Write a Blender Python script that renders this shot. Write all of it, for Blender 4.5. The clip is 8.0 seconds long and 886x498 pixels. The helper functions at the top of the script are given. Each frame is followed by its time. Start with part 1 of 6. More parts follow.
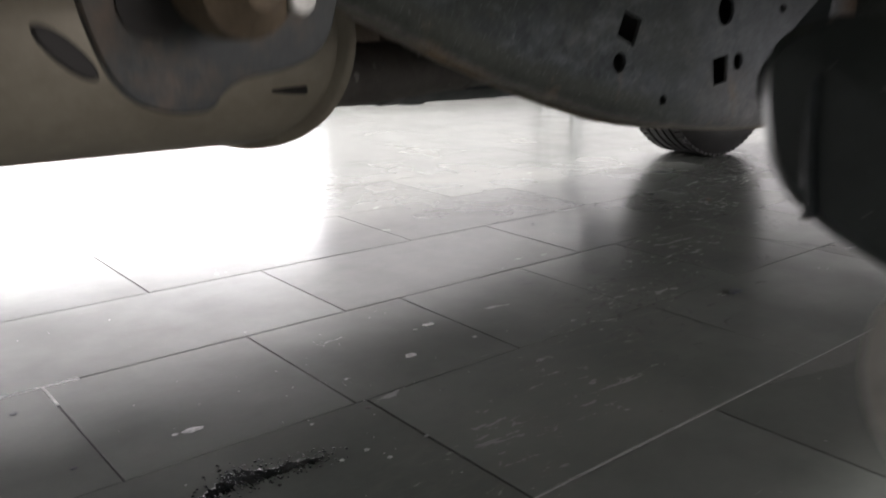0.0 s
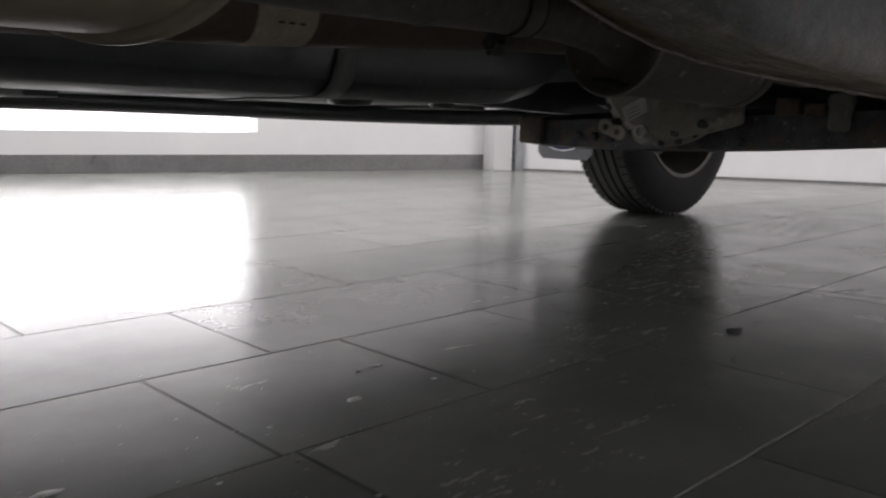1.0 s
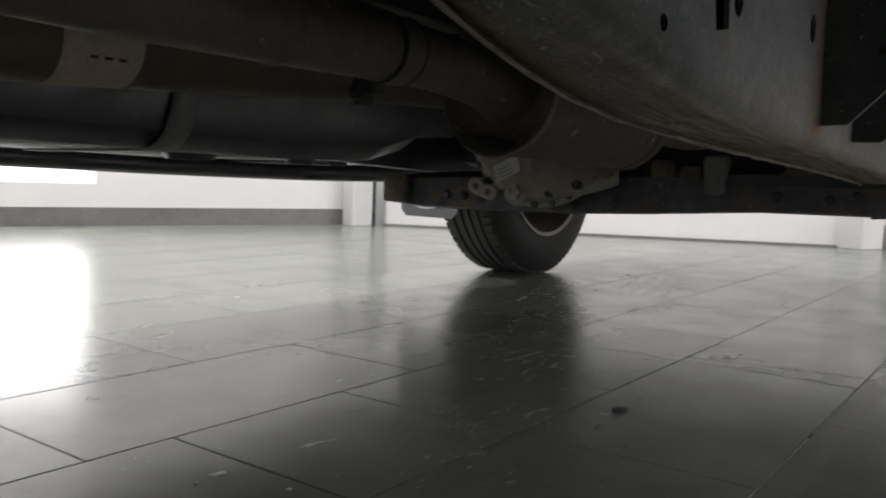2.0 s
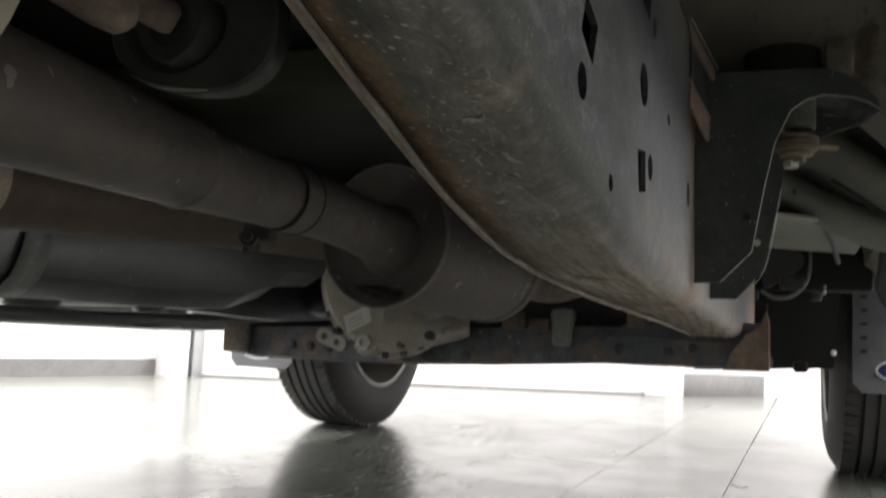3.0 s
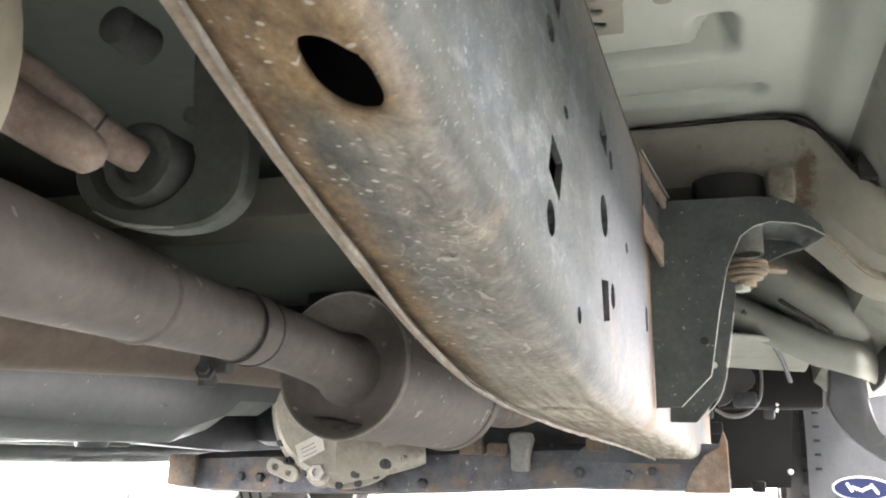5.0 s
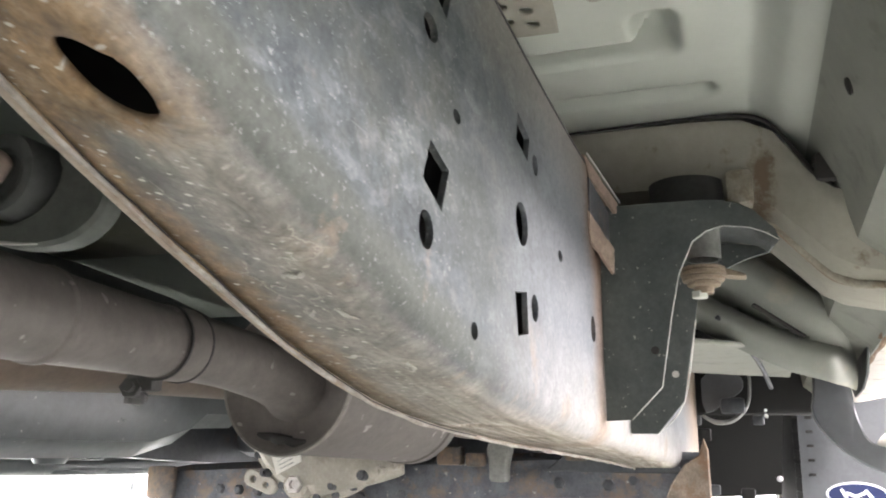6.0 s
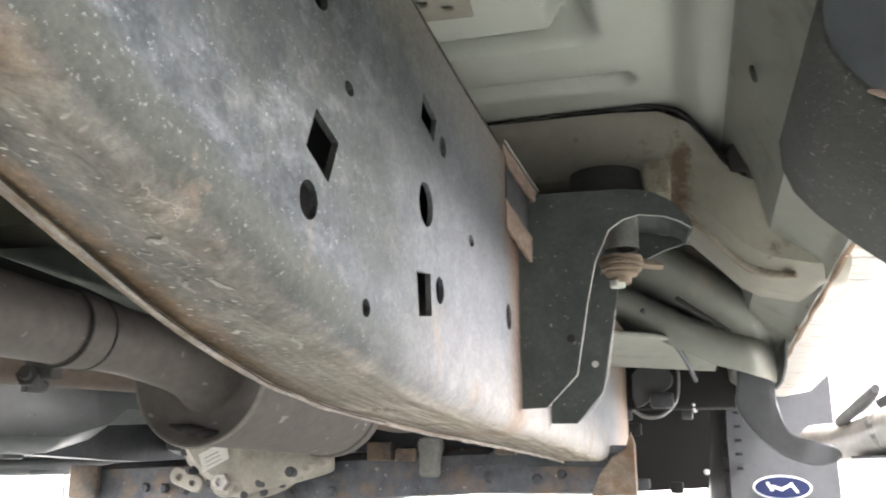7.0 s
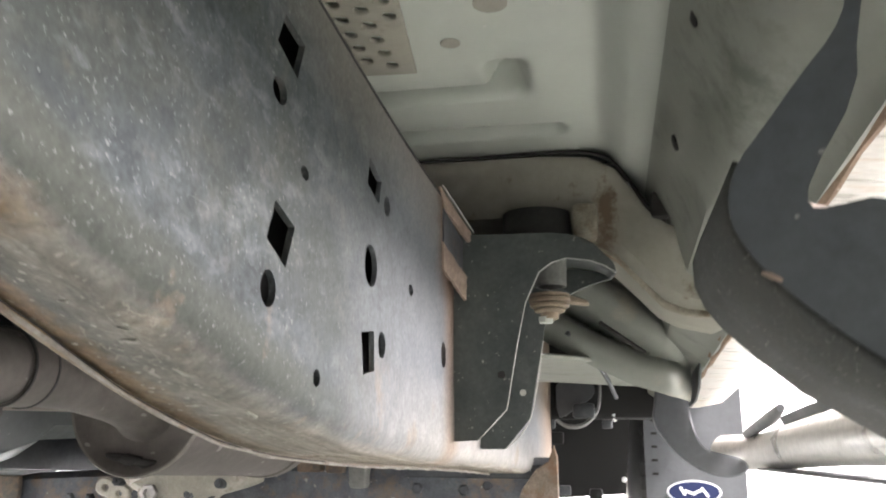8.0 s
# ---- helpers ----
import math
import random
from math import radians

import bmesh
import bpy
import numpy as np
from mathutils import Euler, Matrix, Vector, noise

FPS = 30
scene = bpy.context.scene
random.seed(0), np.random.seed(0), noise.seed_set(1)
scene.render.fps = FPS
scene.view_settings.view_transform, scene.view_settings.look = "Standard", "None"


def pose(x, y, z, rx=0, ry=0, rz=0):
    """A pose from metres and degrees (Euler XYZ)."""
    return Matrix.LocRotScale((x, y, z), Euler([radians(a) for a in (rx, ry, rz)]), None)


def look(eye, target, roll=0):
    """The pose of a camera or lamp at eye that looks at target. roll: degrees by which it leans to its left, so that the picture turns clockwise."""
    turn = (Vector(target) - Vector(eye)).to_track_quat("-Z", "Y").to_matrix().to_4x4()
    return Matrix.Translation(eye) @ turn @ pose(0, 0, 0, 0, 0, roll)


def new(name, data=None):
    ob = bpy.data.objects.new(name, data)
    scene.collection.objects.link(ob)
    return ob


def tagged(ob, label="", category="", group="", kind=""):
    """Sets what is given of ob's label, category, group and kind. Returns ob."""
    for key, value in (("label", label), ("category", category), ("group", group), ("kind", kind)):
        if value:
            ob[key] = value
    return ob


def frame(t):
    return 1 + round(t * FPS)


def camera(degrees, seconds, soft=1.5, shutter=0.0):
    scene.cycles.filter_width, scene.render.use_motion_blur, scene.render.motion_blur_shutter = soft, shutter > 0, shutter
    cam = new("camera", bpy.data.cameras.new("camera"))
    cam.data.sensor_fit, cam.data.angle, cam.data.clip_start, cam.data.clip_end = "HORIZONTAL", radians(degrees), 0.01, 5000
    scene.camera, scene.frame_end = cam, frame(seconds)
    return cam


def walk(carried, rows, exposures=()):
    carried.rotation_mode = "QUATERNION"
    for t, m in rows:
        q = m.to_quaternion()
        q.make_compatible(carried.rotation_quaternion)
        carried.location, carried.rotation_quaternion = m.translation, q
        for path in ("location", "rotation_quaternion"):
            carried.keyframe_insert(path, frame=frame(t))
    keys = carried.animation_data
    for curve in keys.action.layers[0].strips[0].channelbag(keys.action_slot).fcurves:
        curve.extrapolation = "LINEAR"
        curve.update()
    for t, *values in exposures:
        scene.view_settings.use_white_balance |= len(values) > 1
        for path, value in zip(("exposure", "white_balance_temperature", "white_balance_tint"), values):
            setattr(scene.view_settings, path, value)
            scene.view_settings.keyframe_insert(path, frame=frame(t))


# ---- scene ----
cam = camera(55.7, 8.0, soft=1.9, shutter=0.4)
PATH = [
    (0, (-0.056, -0.098, 0.477), (1.216, 1.351, -0.055), 0.5),
    (0.2, (-0.032, -0.036, 0.419), (1.255, 1.404, -0.101), 0.65),
    (0.5, (-0.005, 0.024, 0.352), (1.313, 1.454, -0.115), 0.9),
    (1, (0.073, 0.081, 0.322), (1.489, 1.458, 0.008), 1.3),
    (1.2, (0.109, 0.105, 0.326), (1.578, 1.432, 0.043), 1.5),
    (2.3, (0.186, 0.207, 0.333), (1.904, 1.217, 0.174), 2.2),
    (2.5, (0.179, 0.217, 0.337), (1.952, 1.133, 0.207), 2.4),
    (3, (0.165, 0.258, 0.329), (2.006, 1.016, 0.521), 2.7),
    (3.5, (0.166, 0.281, 0.317), (2.009, 0.975, 0.665), 2.4),
    (4, (0.168, 0.288, 0.315), (2.013, 0.939, 0.73), 2.1),
    (4.5, (0.161, 0.286, 0.322), (2.003, 0.92, 0.773), 1.4),
    (4.7, (0.161, 0.281, 0.328), (2.001, 0.910, 0.794), 1.4),
    (5.8, (0.192, 0.228, 0.350), (2.016, 0.886, 0.834), 1.1),
    (6, (0.204, 0.219, 0.348), (2.028, 0.879, 0.832), 0.9),
    (6.5, (0.212, 0.205, 0.341), (2.04, 0.853, 0.829), 0.8),
    (7, (0.222, 0.197, 0.338), (2.084, 0.738, 0.827), 0.4),
    (7.5, (0.218, 0.193, 0.345), (2.105, 0.644, 0.83), 0.4),
    (8, (0.18, 0.196, 0.372), (2.087, 0.571, 0.842), 0.4),
]
EXPOSURES = [(0.0, -0.75, 6480, 15), (0.3, -1.0, 6480, 15), (0.6, -1.2, 6480, 16), (1.0, -1.65, 6480, 16), (1.3, -1.68, 6500, 15), (2.3, -1.1, 6600, 10), (2.7, -0.72, 6620, 10), (3.1, 0.33, 6650, 12), (3.6, 1.6, 6650, 12), (4.0, 2.34, 6580, 13), (4.5, 2.77, 6550, 14), (6.0, 2.66, 6480, 16), (7.0, 2.52, 6480, 15), (7.5, 2.45, 6520, 14), (8.0, 2.36, 6530, 15)]
walk(cam, [(t, look(eye, target, roll)) for t, eye, target, roll in PATH], EXPOSURES)

# ---- light ----
world = bpy.data.worlds.new("sky")
scene.world = world
world.use_nodes = True
wn = world.node_tree
sky = wn.nodes.new("ShaderNodeTexSky")
sky.sky_type, sky.sun_disc, sky.sun_elevation, sky.sun_rotation = "NISHITA", False, radians(40), radians(120)
wn.links.new(sky.outputs[0], wn.nodes["Background"].inputs[0])
wn.nodes["Background"].inputs[1].default_value = 0.12


def area_lamp(name, at, target, sx, sy, watts, color=(1, 1, 1)):
    d = bpy.data.lights.new(name, "AREA")
    d.shape, d.size, d.size_y, d.energy, d.color = "RECTANGLE", sx, sy, watts, color
    ob = new(name, d)
    ob.matrix_world = look(at, target)
    return ob


# ---- materials ----
def nodes_of(name):
    m = bpy.data.materials.new(name)
    m.use_nodes = True
    nt = m.node_tree
    return m, nt, nt.nodes["Principled BSDF"]


def node(nt, kind, **inputs):
    n = nt.nodes.new(kind)
    for k, v in inputs.items():
        n.inputs[k.replace("_", " ")].default_value = v
    return n


def ramp(nt, fac, stops):
    r = nt.nodes.new("ShaderNodeValToRGB")
    e = r.color_ramp.elements
    while len(e) < len(stops):
        e.new(0.5)
    for el, (p, c) in zip(e, stops):
        el.position = p
        el.color = (*c, 1) if len(c) == 3 else c
    nt.links.new(fac, r.inputs[0])
    return r.outputs[0]


def grey(v):
    return (v, v, v)


def mixed(nt, fac, a, b):
    m = nt.nodes.new("ShaderNodeMix")
    m.data_type = "RGBA"
    nt.links.new(fac, m.inputs[0])
    for sock, val in ((m.inputs[6], a), (m.inputs[7], b)):
        if isinstance(val, tuple):
            sock.default_value = (*val, 1)
        else:
            nt.links.new(val, sock)
    return m.outputs[2]


def surface(name, dark, light, scale=18, rough=0.6, metal=0.0, bump=0.15, rust=None, rust_at=0.6, rust_scale=7,
            flecks=None, fleck_at=0.68, fleck_scale=90, stretch=(1, 1, 1), rough_var=0.15, fine=0.8, along=None):
    """Two-scale mottled surface with optional rust patches and pale chips."""
    m, nt, b = nodes_of(name)
    tc = nt.nodes.new("ShaderNodeTexCoord")
    mp = nt.nodes.new("ShaderNodeMapping")
    mp.inputs["Scale"].default_value = stretch
    nt.links.new(tc.outputs["Object"], mp.inputs[0])
    n1 = node(nt, "ShaderNodeTexNoise", Scale=scale, Detail=8.0, Roughness=0.62)
    n2 = node(nt, "ShaderNodeTexNoise", Scale=scale * 9, Detail=5.0, Roughness=0.7)
    nt.links.new(mp.outputs[0], n1.inputs["Vector"])
    nt.links.new(mp.outputs[0], n2.inputs["Vector"])
    col = ramp(nt, n1.outputs[0], [(0.34, dark), (0.66, light)])
    grain = ramp(nt, n2.outputs[0], [(0.3, grey(0.72)), (0.7, grey(1.2))])
    mul = nt.nodes.new("ShaderNodeMix")
    mul.data_type, mul.blend_type = "RGBA", "MULTIPLY"
    mul.inputs[0].default_value = fine
    nt.links.new(col, mul.inputs[6])
    nt.links.new(grain, mul.inputs[7])
    col = mul.outputs[2]
    if rust:
        n3 = node(nt, "ShaderNodeTexNoise", Scale=rust_scale, Detail=9.0, Roughness=0.7)
        nt.links.new(mp.outputs[0], n3.inputs["Vector"])
        mask = n3.outputs[0]
        if along:
            # rust gathers along a seam: distance a*x + b*y + c, from far (no gain) to near (full gain)
            (ax, ay, c), far_d, near_d, gain = along
            dot = nt.nodes.new("ShaderNodeVectorMath")
            dot.operation = "DOT_PRODUCT"
            dot.inputs[1].default_value = (ax, ay, 0)
            nt.links.new(tc.outputs["Object"], dot.inputs[0])
            off = nt.nodes.new("ShaderNodeMath")
            off.operation = "ADD"
            off.inputs[1].default_value = c
            nt.links.new(dot.outputs["Value"], off.inputs[0])
            size = nt.nodes.new("ShaderNodeMath")
            size.operation = "ABSOLUTE"
            nt.links.new(off.outputs[0], size.inputs[0])
            mr = nt.nodes.new("ShaderNodeMapRange")
            for key, val in (("From Min", far_d), ("From Max", near_d), ("To Min", 0.0), ("To Max", gain)):
                mr.inputs[key].default_value = val
            nt.links.new(size.outputs[0], mr.inputs["Value"])
            tot = nt.nodes.new("ShaderNodeMath")
            tot.operation = "ADD"
            nt.links.new(mask, tot.inputs[0])
            nt.links.new(mr.outputs[0], tot.inputs[1])
            mask = tot.outputs[0]
        f = ramp(nt, mask, [(rust_at - 0.07, grey(0)), (rust_at + 0.08, grey(1))])
        col = mixed(nt, f, col, rust)
    if flecks:
        n4 = node(nt, "ShaderNodeTexNoise", Scale=fleck_scale, Detail=2.0, Roughness=0.5)
        nt.links.new(mp.outputs[0], n4.inputs["Vector"])
        f = ramp(nt, n4.outputs[0], [(fleck_at, grey(0)), (fleck_at + 0.025, grey(1))])
        col = mixed(nt, f, col, flecks)
    nt.links.new(col, b.inputs["Base Color"])
    r = ramp(nt, n1.outputs[0], [(0.3, grey(max(0.05, rough - rough_var))), (0.7, grey(min(1, rough + rough_var)))])
    nt.links.new(r, b.inputs["Roughness"])
    b.inputs["Metallic"].default_value = metal
    bp = node(nt, "ShaderNodeBump", Strength=bump, Distance=0.002)
    nt.links.new(n2.outputs[0], bp.inputs["Height"])
    nt.links.new(bp.outputs[0], b.inputs["Normal"])
    return m


def plain(name, color, rough=0.5, metal=0.0, emit=0.0):
    m, nt, b = nodes_of(name)
    b.inputs["Base Color"].default_value = (*color, 1)
    b.inputs["Roughness"].default_value = rough
    b.inputs["Metallic"].default_value = metal
    if emit:
        b.inputs["Emission Color"].default_value = (*color, 1)
        b.inputs["Emission Strength"].default_value = emit
    return m


def tile_material():
    m, nt, b = nodes_of("dark_tile")
    geo = nt.nodes.new("ShaderNodeNewGeometry")
    oi = nt.nodes.new("ShaderNodeObjectInfo")
    mp = nt.nodes.new("ShaderNodeMapping")
    mp.inputs["Rotation"].default_value = (0, 0, radians(-38))
    mp.inputs["Scale"].default_value = (8, 17, 1)
    nt.links.new(geo.outputs["Position"], mp.inputs[0])
    n1 = node(nt, "ShaderNodeTexNoise", Scale=3.0, Detail=9.0, Roughness=0.65)
    n2 = node(nt, "ShaderNodeTexNoise", Scale=14.0, Detail=8.0, Roughness=0.7)
    for n in (n1, n2):
        nt.links.new(geo.outputs["Position"], n.inputs["Vector"])
    n4 = node(nt, "ShaderNodeTexNoise", Scale=1.0, Detail=5.0, Roughness=0.6)
    nt.links.new(mp.outputs[0], n4.inputs["Vector"])
    base = ramp(nt, n1.outputs[0], [(0.3, (0.134, 0.148, 0.135)), (0.72, (0.212, 0.222, 0.202))])
    per = ramp(nt, oi.outputs["Random"], [(0.0, grey(0.85)), (1.0, grey(1.15))])
    mul = nt.nodes.new("ShaderNodeMix")
    mul.data_type, mul.blend_type = "RGBA", "MULTIPLY"
    mul.inputs[0].default_value = 1
    nt.links.new(base, mul.inputs[6])
    nt.links.new(per, mul.inputs[7])
    patch = ramp(nt, n2.outputs[0], [(0.36, grey(0)), (0.80, grey(1))])
    streak = ramp(nt, n4.outputs[0], [(0.44, grey(0)), (0.84, grey(1))])
    both = nt.nodes.new("ShaderNodeMath")
    both.operation = "MULTIPLY"
    nt.links.new(patch, both.inputs[0])
    nt.links.new(streak, both.inputs[1])
    col = mixed(nt, both.outputs[0], mul.outputs[2], (0.172, 0.168, 0.156))
    n5 = node(nt, "ShaderNodeTexNoise", Scale=70.0, Detail=8.0, Roughness=0.75, Distortion=0.0)
    m3 = nt.nodes.new("ShaderNodeMapping")
    m3.inputs["Rotation"].default_value = (0, 0, radians(20))
    m3.inputs["Scale"].default_value = (0.6, 1.3, 1)
    nt.links.new(geo.outputs["Position"], m3.inputs[0])
    nt.links.new(m3.outputs[0], n5.inputs["Vector"])
    scuff = nt.nodes.new("ShaderNodeMath")
    scuff.operation = "MULTIPLY"
    nt.links.new(ramp(nt, n5.outputs[0], [(0.46, grey(0)), (0.84, grey(1))]), scuff.inputs[0])
    nt.links.new(ramp(nt, n1.outputs[0], [(0.44, grey(0.06)), (0.60, grey(0.4))]), scuff.inputs[1])
    col = mixed(nt, scuff.outputs[0], col, (0.205, 0.205, 0.19))
    # dried residue trodden along a slanting track under the vehicle
    off = nt.nodes.new("ShaderNodeVectorMath")
    off.operation = "DOT_PRODUCT"
    off.inputs[1].default_value = (-0.400, 0.916, 0)
    nt.links.new(geo.outputs["Position"], off.inputs[0])
    far = nt.nodes.new("ShaderNodeMath")
    far.operation = "SUBTRACT"
    far.inputs[1].default_value = 0.228
    nt.links.new(off.outputs["Value"], far.inputs[0])
    gap = nt.nodes.new("ShaderNodeMath")
    gap.operation = "ABSOLUTE"
    nt.links.new(far.outputs[0], gap.inputs[0])
    wav = nt.nodes.new("ShaderNodeMath")
    wav.operation = "MULTIPLY_ADD"
    wav.inputs[1].default_value = 0.16
    nt.links.new(n2.outputs[0], wav.inputs[0])
    nt.links.new(gap.outputs[0], wav.inputs[2])
    track = ramp(nt, wav.outputs[0], [(0.14, grey(1)), (0.24, grey(0.10))])
    m5 = nt.nodes.new("ShaderNodeMapping")
    m5.inputs["Rotation"].default_value = (0, 0, radians(15))
    m5.inputs["Scale"].default_value = (26, 60, 1)
    nt.links.new(geo.outputs["Position"], m5.inputs[0])
    n8 = node(nt, "ShaderNodeTexNoise", Scale=1.0, Detail=7.0, Roughness=0.7, Distortion=0.3)
    nt.links.new(m5.outputs[0], n8.inputs["Vector"])
    left = nt.nodes.new("ShaderNodeMath")
    left.operation = "MULTIPLY"
    nt.links.new(track, left.inputs[0])
    nt.links.new(ramp(nt, n8.outputs[0], [(0.46, grey(0)), (0.76, grey(0.40))]), left.inputs[1])
    col = mixed(nt, left.outputs[0], col, (0.250, 0.238, 0.205))
    nt.links.new(col, b.inputs["Base Color"])
    n6 = node(nt, "ShaderNodeTexNoise", Scale=6.0, Detail=2.0, Roughness=0.45)
    nt.links.new(geo.outputs["Position"], n6.inputs["Vector"])
    r = ramp(nt, n6.outputs[0], [(0.3, grey(0.185)), (0.7, grey(0.25))])
    # dull smears wiped across the polish
    m4 = nt.nodes.new("ShaderNodeMapping")
    m4.inputs["Rotation"].default_value = (0, 0, radians(-20))
    m4.inputs["Scale"].default_value = (5, 16, 1)
    nt.links.new(geo.outputs["Position"], m4.inputs[0])
    n7 = node(nt, "ShaderNodeTexNoise", Scale=1.0, Detail=7.0, Roughness=0.62, Distortion=0.6)
    nt.links.new(m4.outputs[0], n7.inputs["Vector"])
    r = mixed(nt, ramp(nt, n7.outputs[0], [(0.60, grey(0)), (0.72, grey(0.55))]), r, grey(0.34))
    dull = nt.nodes.new("ShaderNodeMath")
    dull.operation = "MULTIPLY"
    nt.links.new(track, dull.inputs[0])
    nt.links.new(ramp(nt, n8.outputs[0], [(0.44, grey(0)), (0.66, grey(0.6))]), dull.inputs[1])
    r = mixed(nt, dull.outputs[0], r, grey(0.335))
    nt.links.new(r, b.inputs["Roughness"])
    b.inputs["IOR"].default_value = 1.75
    bp = node(nt, "ShaderNodeBump", Strength=0.006, Distance=0.001)
    nt.links.new(n2.outputs[0], bp.inputs["Height"])
    nt.links.new(bp.outputs[0], b.inputs["Normal"])
    return m


def rail_material():
    """Blue-grey paint on the web; underside with a crusted band, a rusty lip, pale chips and dust towards the front."""
    m, nt, b = nodes_of("worn_blue_grey_frame_paint")
    tc = nt.nodes.new("ShaderNodeTexCoord")

    def scaled(sx, sy, sz, turn=0.0):
        mp = nt.nodes.new("ShaderNodeMapping")
        mp.inputs["Scale"].default_value = (sx, sy, sz)
        mp.inputs["Rotation"].default_value = (0, 0, radians(turn))
        nt.links.new(tc.outputs["Object"], mp.inputs[0])
        return mp.outputs[0]

    def noise(scale, detail=6.0, rough=0.65, stretch=None, bent=0.0):
        n = node(nt, "ShaderNodeTexNoise", Scale=scale, Detail=detail, Roughness=rough, Distortion=bent)
        nt.links.new(scaled(*stretch) if stretch else tc.outputs["Object"], n.inputs["Vector"])
        return n.outputs[0]

    def math_node(op, a, c):
        n = nt.nodes.new("ShaderNodeMath")
        n.operation = op
        for sock, val in ((n.inputs[0], a), (n.inputs[1], c)):
            if isinstance(val, (int, float)):
                sock.default_value = val
            else:
                nt.links.new(val, sock)
        return n.outputs[0]

    def times(*masks):
        out = masks[0]
        for k in masks[1:]:
            out = math_node("MULTIPLY", out, k)
        return out

    def distance(ax, ay, c, az=0.0):
        d = nt.nodes.new("ShaderNodeVectorMath")
        d.operation = "DOT_PRODUCT"
        d.inputs[1].default_value = (ax, ay, az)
        nt.links.new(tc.outputs["Object"], d.inputs[0])
        return math_node("ADD", d.outputs["Value"], c)

    def blotchy(dist, amount, n):
        """distance with a ragged edge"""
        return math_node("ADD", dist, math_node("MULTIPLY", math_node("SUBTRACT", n, 0.5), amount))

    def between(val, lo, hi, soft, top=1.0):
        """1 inside lo..hi with soft ends"""
        return ramp(nt, math_node("ADD", math_node("MULTIPLY", val, 1.0), 0.0), [(max(0.0, lo - soft), grey(0)), (lo + 0.0001, grey(top)), (hi, grey(top)), (hi + soft, grey(0))])

    def chips(stretch, reach, share, turn=0.0):
        """sparse chips: the middles of stretched cells"""
        n = nt.nodes.new("ShaderNodeTexVoronoi")
        n.voronoi_dimensions = "2D"
        n.inputs["Scale"].default_value = 1.0
        nt.links.new(scaled(*stretch, turn), n.inputs["Vector"])
        spot = ramp(nt, n.outputs["Distance"], [(reach * 0.6, grey(1)), (reach, grey(0))])
        sep = nt.nodes.new("ShaderNodeSeparateColor")
        nt.links.new(n.outputs["Color"], sep.inputs[0])
        return times(spot, ramp(nt, sep.outputs[0], [(1 - share, grey(0)), (1 - share + 0.02, grey(1))]))

    big, mid, small, grain = noise(7, 9.0, 0.7), noise(44, 8.0, 0.7), noise(60, 7.0, 0.7), noise(270, 5.0, 0.7)
    crusty = noise(34, 10.0, 0.75, bent=0.8)
    v = distance(0.018, 1, -0.352)
    x = distance(1, 0, 0.0)
    half_x = math_node("MULTIPLY", x, 0.5)
    # height above the foot of the web
    foot = ramp(nt, half_x, [(0.0, grey(0.5315)), (0.10, grey(0.4987)), (0.15, grey(0.4658)), (0.20, grey(0.4276)), (0.25, grey(0.4017)), (0.30, grey(0.3815)), (0.40, grey(0.3653)), (0.60, grey(0.3529)), (0.75, grey(0.3421))])
    high_up = math_node("SUBTRACT", distance(0, 0, 0.0, 1), foot)
    under = ramp(nt, blotchy(v, 0.012, mid), [(0.004, grey(0)), (0.015, grey(1))])
    # web paint, smoother towards the front; its paling there is partly painted-in light
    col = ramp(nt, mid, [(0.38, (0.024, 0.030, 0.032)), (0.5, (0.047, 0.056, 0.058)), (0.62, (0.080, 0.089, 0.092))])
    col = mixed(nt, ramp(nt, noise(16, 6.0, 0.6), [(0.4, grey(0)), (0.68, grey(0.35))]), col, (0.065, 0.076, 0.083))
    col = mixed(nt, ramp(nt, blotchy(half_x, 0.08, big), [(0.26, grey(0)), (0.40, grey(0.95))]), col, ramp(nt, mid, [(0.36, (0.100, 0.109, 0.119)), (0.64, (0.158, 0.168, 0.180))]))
    # dark patches at the rear paint in shade under the sill
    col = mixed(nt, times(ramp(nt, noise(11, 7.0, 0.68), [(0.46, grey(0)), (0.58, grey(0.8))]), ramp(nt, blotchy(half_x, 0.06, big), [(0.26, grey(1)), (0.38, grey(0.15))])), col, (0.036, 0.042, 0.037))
    for turn, at in ((38, 0.0), (48, 5.3)):
        mp = nt.nodes.new("ShaderNodeMapping")
        mp.inputs["Rotation"].default_value = (0, radians(turn), 0)
        mp.inputs["Scale"].default_value = (11, 1, 900)
        mp.inputs["Location"].default_value = (at, 0, at)
        nt.links.new(tc.outputs["Object"], mp.inputs[0])
        sn = node(nt, "ShaderNodeTexNoise", Scale=1.0, Detail=2.0, Roughness=0.5)
        nt.links.new(mp.outputs[0], sn.inputs["Vector"])
        col = mixed(nt, times(ramp(nt, sn.outputs[0], [(0.76, grey(0)), (0.79, grey(0.25))]), ramp(nt, half_x, [(0.25, grey(1)), (0.31, grey(0))])), col, (0.18, 0.19, 0.18))
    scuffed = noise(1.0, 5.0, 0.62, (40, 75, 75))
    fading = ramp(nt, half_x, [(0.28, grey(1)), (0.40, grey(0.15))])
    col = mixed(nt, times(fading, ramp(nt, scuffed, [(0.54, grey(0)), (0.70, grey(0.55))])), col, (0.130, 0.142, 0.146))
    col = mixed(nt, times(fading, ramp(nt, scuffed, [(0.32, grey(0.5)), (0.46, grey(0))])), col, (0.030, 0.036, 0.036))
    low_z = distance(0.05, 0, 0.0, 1)
